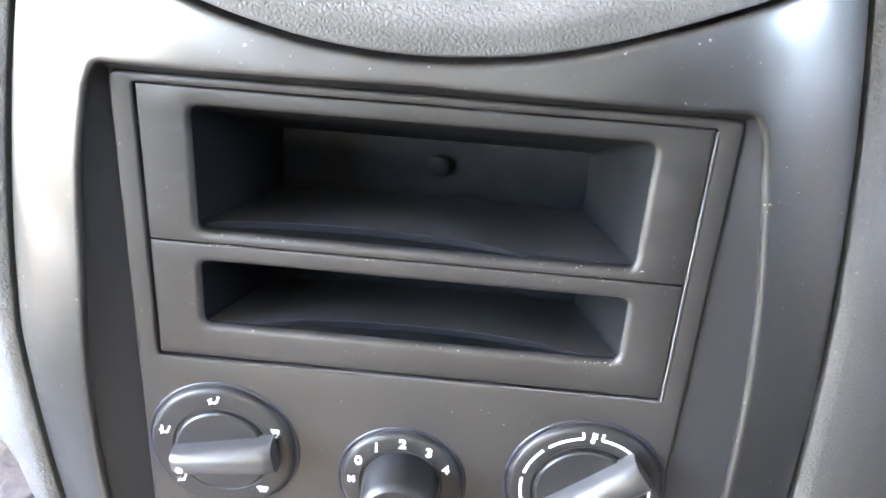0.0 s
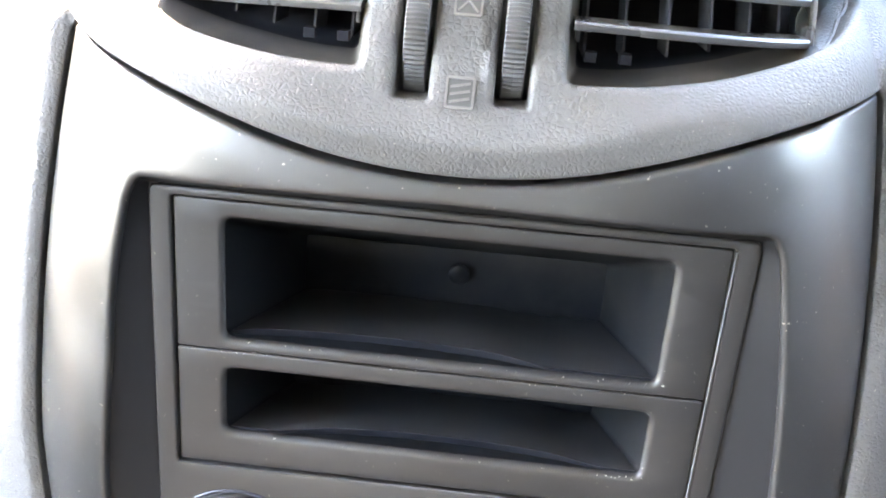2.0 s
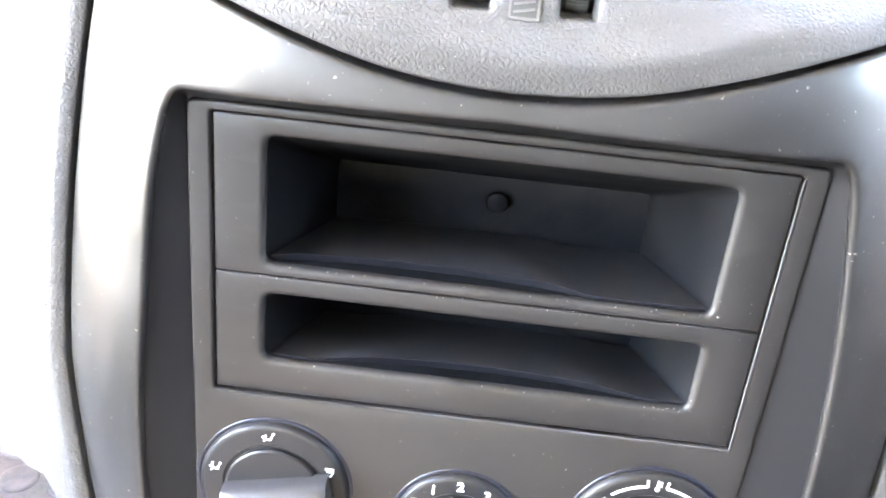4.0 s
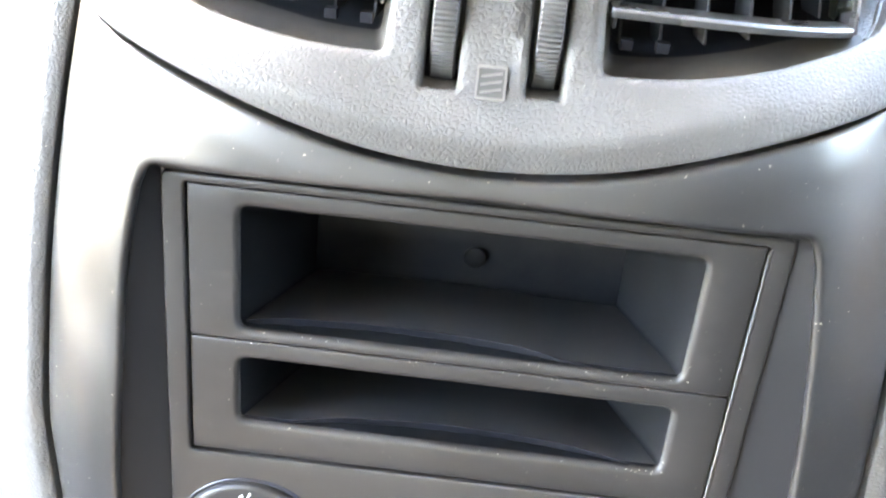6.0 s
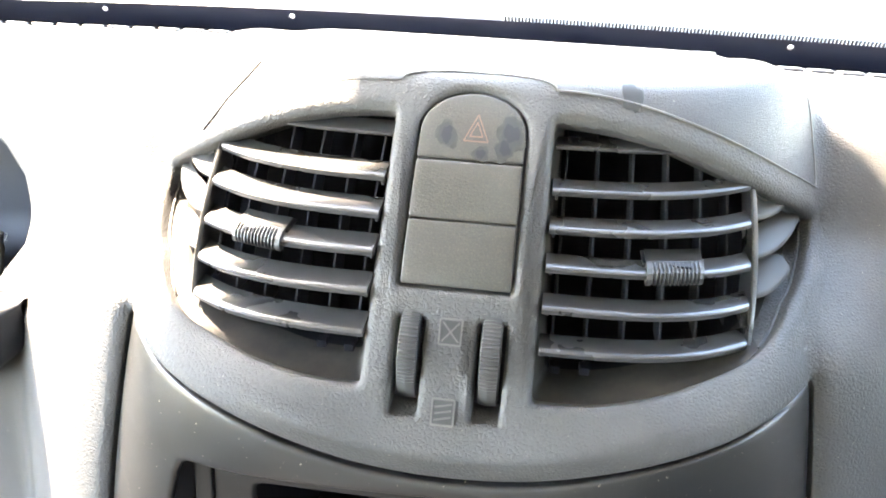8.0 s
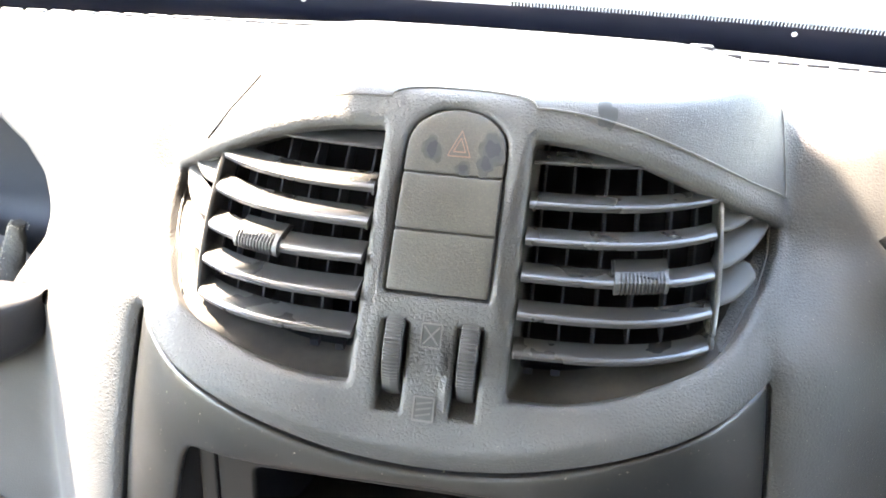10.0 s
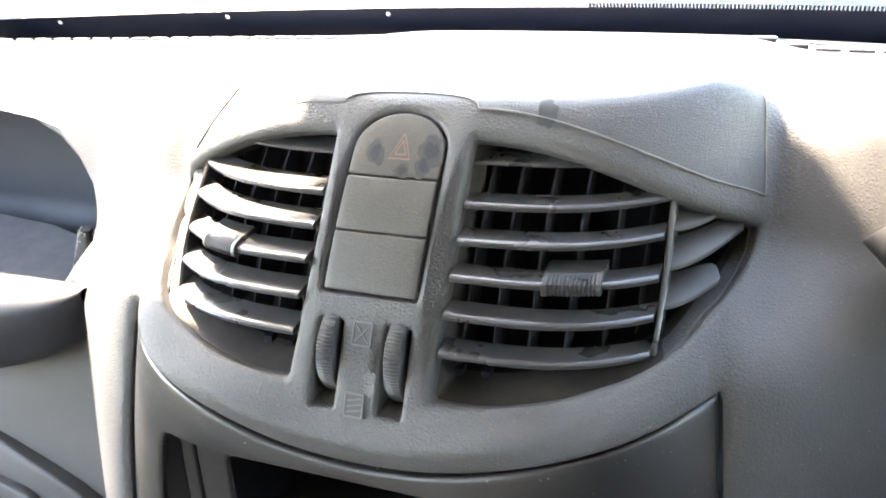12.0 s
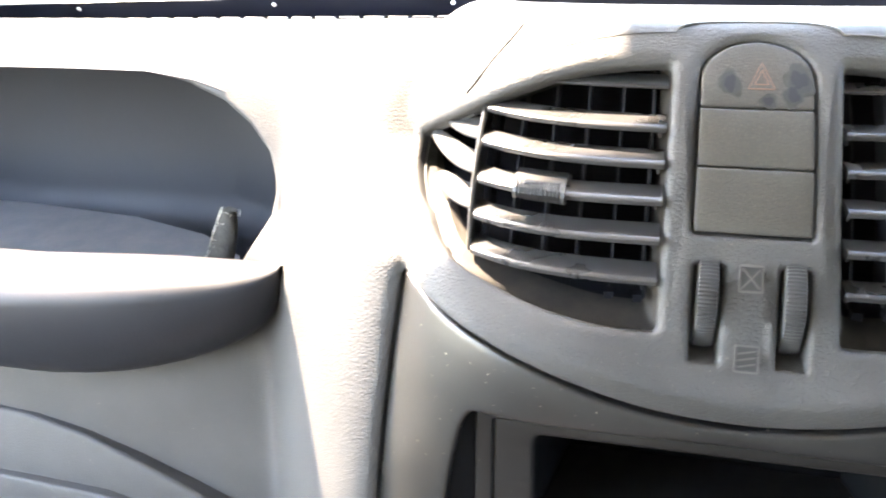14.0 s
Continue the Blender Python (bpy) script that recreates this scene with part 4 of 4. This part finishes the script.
def air_vent(s, side):
    vent = empty("air_vent")
    tagged(vent, f"dark grey slatted air vent with ribbed tab {side}", "air vent", "dashboard air vents")
    # duct behind the opening
    loop = vent_loop(s)
    loop = loop if area(loop) > 0 else loop[::-1]
    mouth = [dash_up(x, z, -0.0072) + Vector((0, 0.0011, 0)) for x, z in loop]
    hub = Vector((s * 0.085, 0, 1.012))
    rings = [mouth]
    for run, inset in ((0.009, 0.0035), (0.018, 0.0050), (0.030, 0.0060)):
        ring = []
        for p in mouth:
            to = Vector((hub.x - p.x, 0, hub.z - p.z)).normalized()
            ring.append(p + to * inset + Vector((0, run, 0)))
        rings.append(ring)
    m = len(mouth)
    tip = [abs(p[0]) > 0.117 for p in loop]

    def band(name, picks, mat, label, cap=False):
        verts = [p for r in rings for p in r]
        faces = []
        for a in range(len(rings) - 1):
            for k in range(m):
                if picks(a, k):
                    faces.append((a * m + k, a * m + (k + 1) % m, (a + 1) * m + (k + 1) % m, (a + 1) * m + k))
        if cap:
            faces.append(tuple(range((len(rings) - 1) * m, len(rings) * m)))
        used = sorted({i for f in faces for i in f})
        at = {v: i for i, v in enumerate(used)}
        return link_mesh(name, [verts[i] for i in used], [tuple(at[i] for i in f) for f in faces], mat, vent, label)

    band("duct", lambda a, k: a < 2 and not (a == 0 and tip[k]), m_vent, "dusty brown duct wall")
    band("end_wall", lambda a, k: a == 0 and tip[k], m_dash, "grey wall at the tip")
    # the shade at the duct's far end is put into this colour
    band("duct_back", lambda a, k: a == 2, m_deep_shade, "back of the duct, coloured dark for its shade", True)
    first = next(k for k in range(m) if tip[k] and not tip[k - 1])
    frame_pts = [mouth[(first + k) % m] for k in range(m) if tip[(first + k) % m]]
    v, f = tube(frame_pts, 0.0008, 8)
    link_mesh("inner_frame", v, f, m_dash, vent, "thin frame inside the opening")
    fin_x = 0.1085 if s < 0 else 0.1118
    # slats
    for i in range(6):
        x1 = 0.080 if i == 0 else fin_x - 0.0012
        pts = [slat_at(i, 0.0325 + (x1 - 0.0325) * k / 16) for k in range(17)]
        pts = [(s * x, y, z) for x, y, z in pts]
        strip("slat", vent, pts, 0.0118 if s > 0 else 0.0135, 0.0030 if i else 0.0018, -0.04 if s > 0 else -0.10)
    # upright end fin and the fixed side blades
    fin = []
    for k in range(13):
        z = 0.9815 + (1.0345 - 0.9815) * k / 12
        fin.append((s * (fin_x + 0.0010 * math.sin(math.pi * k / 12)), vent_y(fin_x, z) + 0.0012, z))
    bm = bmesh.new()
    rows = []
    for x, y, z in fin:
        rows.append([bm.verts.new((x + dx, y + dy, z)) for dx, dy in ((-0.0010, 0.0006), (-0.0004, -0.0002), (0.0006, 0.0), (0.0012, 0.0008), (0.0014, 0.022), (-0.0010, 0.022))])
    for a, b in zip(rows, rows[1:]):
        for j in range(6):
            bm.faces.new((a[j], a[(j + 1) % 6], b[(j + 1) % 6], b[j]))
    bm.faces.new(rows[0][::-1])
    bm.faces.new(rows[-1])
    part("end_fin", bm, m_slat, vent)
    for z0, z1, x1 in ((1.0205, 1.0200, 0.1310), (1.0085, 1.0100, 0.1395), (0.9960, 0.9970, 0.1325)):
        bm = bmesh.new()
        n = 12
        rows = []
        y_in, y_out = vent_y(fin_x, z0) + 0.004, face_y(x1, z1) + 0.010
        for k in range(n + 1):
            f = k / n
            x = fin_x + (x1 - fin_x) * f
            z = z0 + (z1 - z0) * f ** 1.3
            y = y_in + (y_out - y_in) * f ** 1.7
            d = max(0.003, (0.016 if s < 0 else 0.021) * math.sqrt(1 - f ** 4))
            up = 0.20
            rows.append([bm.verts.new((s * x, y + a, z + b)) for a, b in ((0, 0.0), (0.0005, 0.0009), (0.0016, 0.0014), (d, up * d + 0.001), (d, up * d - 0.0004), (0.002, -0.0006), (0.0005, -0.0008))])
        for a, b in zip(rows, rows[1:]):
            for j in range(7):
                bm.faces.new((a[j], a[(j + 1) % 7], b[(j + 1) % 7], b[j]))
        bm.faces.new(rows[0][::-1])
        bm.faces.new(rows[-1])
        part("side_blade", bm, m_fin, vent)
    # upright blades behind
    for x in (0.0375, 0.0500, 0.0640, 0.0780, 0.0920, 0.1035):
        bm = bmesh.new()
        zt = 1.056 - 0.046 * ((x - 0.0315) / 0.1185) ** 2.2 - 0.001
        zb = 0.974 + 0.0265 * ((x - 0.0315) / 0.1125) ** 2.2
        rows = []
        for k in range(9):
            z = zb + (zt - zb) * k / 8
            y = vent_y(x, z) + 0.017
            rows.append([bm.verts.new((s * (x + dx), y + dy, z)) for dx, dy in ((-0.0004, 0.0), (0.0004, 0.0), (0.0005, 0.018), (-0.0005, 0.018))])
        for a, b in zip(rows, rows[1:]):
            for j in range(4):
                bm.faces.new((a[j], a[(j + 1) % 4], b[(j + 1) % 4], b[j]))
        bm.faces.new(rows[0][::-1])
        bm.faces.new(rows[-1])
        part("upright_blade", bm, m_blade, vent)
    # ribbed sliding tab riding on the fourth slat
    x0 = 0.0800
    bm = bmesh.new()
    n = 56
    prof = [(0.017, 0.0040), (0.006, 0.0040), (0.0012, 0.0034), (-0.0012, 0.0022), (-0.0022, 0.0002), (-0.0018, -0.0018), (-0.0002, -0.0032), (0.003, -0.0036), (0.003, -0.002), (0.017, -0.001)]
    rows = []
    for k in range(n + 1):
        f = k / n
        x = x0 + (f - 0.5) * 0.0215
        end = min(f, 1 - f) < 0.07
        g = 0.0 if (k % 4 in (0, 1) or end) else 0.0012
        row = []
        for j, (d, t) in enumerate(prof):
            gg = g if 1 < j < 7 else 0
            px, py, pz = slat_at(3, x)
            row.append(bm.verts.new((s * x, py + d + gg * (0.4 if t > 0.0025 else 1.0), pz + t - gg * (0.8 if t > 0.0025 else 0.0))))
        rows.append(row)
    for a, b in zip(rows, rows[1:]):
        for j in range(len(a)):
            k = (j + 1) % len(a)
            bm.faces.new((a[j], b[j], b[k], a[k]))
    bm.faces.new(rows[0])
    bm.faces.new(rows[-1][::-1])
    tab = part("sliding_tab", bm, m_tab, vent, "ribbed finger tab", smooth=False)
    bm = bmesh.new()
    px, py, pz = slat_at(3, x0 - 0.003)
    box(bm, (s * px, py + 0.0100, pz + 0.0028), (0.0180, 0.012, 0.0014), None, 0.0006, 2)
    part("plate", bm, m_knob, tab, "flat dark plate behind the ribs")
    # solid dark boxes stand in for small shaded holes
    for x in (0.0390, 0.0500):
        z = 0.9745
        bm = bmesh.new()
        box(bm, (s * x, vent_y(x, z) + 0.0125, z + 0.0006), (0.0036, 0.0045, 0.0030))
        part("notch", bm, m_deep_shade, vent, "small dark notch", smooth=False)
    # pivots along the inner ends, and the small notches under the lowest slat
    for z in Z_IN[1:]:
        bm = bmesh.new()
        box(bm, (s * 0.0345, vent_y(0.0345, z) + 0.010, z - 0.003), (0.0012, 0.006, 0.005), None, 0.0003, 1)
        part("pivot_link", bm, m_dark, vent, smooth=False)
    return vent


air_vent(-1, "on the passenger's side")
air_vent(1, "on the driver's side")

# damp finger smudges on the hazard switch and the cap
for c, r, sd in (((-0.0100, 1.0490), 0.0042, 1), ((0.0150, 1.0505), 0.0052, 2), ((0.0130, 1.0458), 0.0038, 5), ((0.0040, 1.0437), 0.0028, 3)):
    for mat, scale, lift in ((m_haze, 1.0, -0.00036), (m_faint, 0.80, -0.00033), (m_stain, 0.56, -0.00030)):
        on_skin("smudge", [blot(c, r * scale, sd + int(10 * scale))], hazard, mat, lift, 0.00003, "dark damp smudge")
smudge = [(x, 1.0645 + 1.5 * (q - 1.0645)) for x, q in blot((0.0600, 1.0645), 0.0040, 9)]
sheet("smudge", smudge, [], lambda x, v: dash_up(x, v, 0.0005), np.arange(0.052, 0.068, 0.0015), np.arange(1.056, 1.073, 0.0015), m_faint,
      dashboard, "dark damp smudge", edge=0.0001, skirt=0.0002)

# ---- instrument hood at the driver's side ----
prof = []
for d in np.linspace(0, 1, 22):
    t = d * 0.34
    r = 0.0075 * math.sqrt(min(1.0, t / 0.008)) + 0.52 * min(t, 0.035) + 0.22 * max(0.0, min(t, 0.14) - 0.035)
    prof.append((max(r, 0.0004), t))
v, f = lathe(prof, 40)
hood = link_mesh("instrument_hood", [(0.184 + h, 0.3215 - 0.10 * h + b * 0.9, 1.0135 + a - 0.02 * h) for a, b, h in v], f, m_knob)
tagged(hood, "smooth dark grey tapered end of the instrument hood", "instrument hood")

# ---- windscreen, its dark border and the defroster slots ----
def header_y(x):
    return 0.53 - 0.35 * x * x


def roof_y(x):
    """The unseen roof's front edge, stepped to shape the sunlight on the dashboard."""
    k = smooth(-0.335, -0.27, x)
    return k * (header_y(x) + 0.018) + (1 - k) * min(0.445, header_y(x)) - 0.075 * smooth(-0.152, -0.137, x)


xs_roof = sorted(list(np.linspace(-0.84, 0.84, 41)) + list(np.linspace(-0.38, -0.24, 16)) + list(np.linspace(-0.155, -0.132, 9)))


def glass_at(x, up):
    """A place on the windscreen, up metres along its slope at the middle."""
    f = up / 0.57
    return Vector((x, (base_y(x) + 0.016) * (1 - f) + header_y(x) * f, (0.985 - 0.006 * x * x) * (1 - f) + 1.47 * f))


def ribbon(name, rows, mat, thick, parent=None, label=""):
    """A slab through rows of points, with thickness below."""
    bm = bmesh.new()
    grid = [[bm.verts.new(p) for p in r] for r in rows]
    for a, b in zip(grid, grid[1:]):
        for j in range(len(a) - 1):
            bm.faces.new((a[j], a[j + 1], b[j + 1], b[j]))
    bmesh.ops.recalc_face_normals(bm, faces=bm.faces)
    bmesh.ops.solidify(bm, geom=bm.faces[:], thickness=thick)
    return part(name, bm, mat, parent, label)


xs_g = np.linspace(-0.80, 0.80, 41)
glass = ribbon("windscreen", [[glass_at(x, u) for x in xs_g] for u in np.linspace(-0.03, 0.575, 15)], m_glass, 0.005)
glass.visible_shadow = False
tagged(glass, "clear sloping windscreen with black border at its foot", "windscreen", kind="structure")
down = Vector((0, -0.854, -0.52)) * 0.004
ribbon("black_border", [[glass_at(x, u) + down for x in xs_g] for u in (-0.03, -0.01, 0.01, 0.033)], m_frit, 0.0015, glass, "black printed border")
bm = bmesh.new()
for k in range(190):
    x = -0.02 + 0.0033 * k
    c = glass_at(x, 0.0350) + down * 1.2
    box(bm, c, (0.0017, 0.0015, 0.006), Euler((radians(31), 0, 0)).to_matrix())
part("toothed_edge", bm, m_frit, glass, "fine toothed edge of the border", smooth=False)
for x in (-0.623, -0.417, -0.231, 0.246, 0.44):
    v, f = lathe([(0.0026, 0.0), (0.0026, 0.0008)], 16)
    o = link_mesh("clear_dot", v, f, m_white, glass, "small pale dot in the border")
    o.matrix_world = Matrix.Translation(glass_at(x, 0.0265) + down * 1.8) @ Matrix.Rotation(radians(90 + 31), 4, "X")
for x0, x1 in ((-0.56, -0.15), (0.14, 0.56)):
    grille = empty("defroster_grille")
    tagged(grille, "narrow slotted defroster grille along the dashboard top", "defroster grille", "defroster grilles")
    k = int((x1 - x0) / 0.021)
    for i in range(k):
        x = x0 + 0.021 * i
        y = base_y(x) - (0.155 if x < 0 else 0.178)
        bm = bmesh.new()
        box(bm, (x, y, top_z(x, y) + 0.0005), (0.0165, 0.006 if x < 0 else 0.013, 0.004), Euler((-0.13, 0, 0)).to_matrix(), 0.0006, 1)
        part("slot", bm, m_dark, grille, smooth=False)
    pts = [(x, base_y(x) - 0.120, top_z(x, base_y(x) - 0.120) + 0.0003) for x in np.linspace(x0, x1, 20)]
    v, f = tube(pts, 0.0009, 6)
    link_mesh("groove", v, f, m_dark, grille)

# ---- outside ----
cowl = ribbon("cowl", [[(x, base_y(x) + d, 0.985 - 0.006 * x * x + h) for x in xs_g] for d, h in ((0.012, 0.012), (0.03, 0.019), (0.06, 0.014), (0.10, 0.0))], m_cowl, 0.004)
tagged(cowl, "grey rubber cowl strip at the foot of the windscreen", "cowl", kind="structure")
bonnet = ribbon("bonnet", [[(x, base_y(x) + d, 0.970 - 0.05 * x * x - 0.02 * d - 0.03 * d * d) for x in xs_g] for d in np.linspace(0.10, 0.95, 12)], m_bonnet, 0.004)
tagged(bonnet, "dark glossy car bonnet in the sun", "bonnet")
ground = link_mesh("ground", [(-400, -400, 0), (400, -400, 0), (400, 400, 0), (-400, 400, 0)], [(0, 1, 2, 3)], m_soil)
tagged(ground, "dusty pale ground with patches of dry grass", "ground", kind="structure")


# ---- cabin that closes the place ----
def wall(name, boxes, mat, label, parent=None):
    bm = bmesh.new()
    for c, s in boxes:
        box(bm, c, s)
    ob = part(name, bm, mat, parent, smooth=False)
    return tagged(ob, label, "wall", kind="structure")


wall("floor", [((0, -0.35, 0.33), (1.66, 2.5, 0.04))], m_carpet, "dark grey carpeted cabin floor")
# walls out of view, added to block sun and steer light onto the fascia
wall("wall_left", [((-0.82, -1.08, 0.69), (0.04, 0.94, 0.76)), ((-0.82, -0.15, 0.57), (0.04, 0.92, 0.52)), ((-0.82, 0.58, 0.77), (0.04, 0.54, 0.92)), ((-0.82, -0.60, 1.23), (0.04, 0.12, 0.50)), ((-0.82, -1.42, 1.23), (0.04, 0.22, 0.50))],
     m_door, "unseen beige cabin side, its openings placed for the light")
wall("wall_right", [((0.82, -0.34, 0.85), (0.04, 0.50, 1.08)), ((0.82, 0.58, 0.85), (0.04, 0.54, 1.08)), ((0.82, 0.11, 0.675), (0.04, 0.40, 0.73)), ((0.82, 0.11, 1.28), (0.04, 0.40, 0.22)), ((0.82, -1.06, 0.83), (0.04, 0.94, 1.04)), ((0.82, -0.60, 1.23), (0.04, 0.12, 0.52)), ((0.82, -1.47, 1.23), (0.04, 0.12, 0.52))], m_dark_side, "unseen dark brown cabin side with a small opening added for light")
# the low gap is added so the fascia's top reflects sky
wall("wall_rear", [((0, -1.53, 0.525), (1.60, 0.04, 0.43)), ((-0.775, -1.53, 0.815), (0.05, 0.04, 0.15)), ((0.575, -1.53, 0.815), (0.45, 0.04, 0.15)), ((0, -1.53, 1.185), (1.60, 0.04, 0.59))], m_rear, "unseen brown rear wall, low opening added for the fascia's reflection")
wall("wall_front", [((0, 0.90, 0.63), (1.6, 0.04, 0.62))], m_dark, "dark bulkhead ahead of the dashboard")
# out of view; its added front steps set where sun meets the dash
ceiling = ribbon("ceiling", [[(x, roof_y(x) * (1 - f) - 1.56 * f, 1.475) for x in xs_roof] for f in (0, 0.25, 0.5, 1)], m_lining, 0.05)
tagged(ceiling, "unseen beige fabric roof lining, front edge stepped to shade the dashboard", "ceiling", kind="structure")
for sx in (-1, 1):
    path = [(0.80, 0.78, 0.94, 0.035), (0.72, 0.60, 1.16, 0.045), (0.675, 0.36, 1.34, 0.045), (0.645, 0.14, 1.47, 0.05), (0.64, -0.10, 1.51, 0.05), (0.64, -0.5, 1.52, 0.05)]
    verts, faces = [], []
    for x, y, z, r in path:
        for k in range(12):
            a = 2 * math.pi * k / 12
            verts.append((sx * (x + r * math.cos(a)), y + 0.5 * r * math.sin(a), z + 0.7 * r * math.sin(a)))
    for i in range(len(path) - 1):
        for k in range(12):
            faces.append((i * 12 + k, i * 12 + (k + 1) % 12, i * 12 + 12 + (k + 1) % 12, i * 12 + 12 + k))
    faces += [tuple(range(12)), tuple(range(60, 72))]
    tagged(link_mesh("trim", verts, faces, m_lining), "beige windscreen pillar trim running into the roof", "pillar", kind="structure")

# floor mat with round studs
mat_ob = wall("floor_mat", [((-0.42, 0.45, 0.354), (0.58, 0.80, 0.008))], m_mat, "grey rubber floor mat with round studs")
mat_ob["kind"], mat_ob["category"] = "thing", "floor mat"
v, f = lathe([(0.0205, 0.0), (0.0200, 0.0022), (0.0175, 0.0034), (0.0150, 0.0026), (0.002, 0.0022)], 24)
first = None
for i in range(11):
    for j in range(15):
        x, y = -0.68 + 0.0515 * i + (0.0257 if j % 2 else 0), 0.10 + 0.047 * j
        if x > -0.145:
            continue
        if first is None:
            first = link_mesh("stud", v, f, m_mat, mat_ob)
            first.location = (x, y, 0.3575)
        else:
            o = new("stud", first.data)
            o.parent, o.location = mat_ob, (x, y, 0.3575)
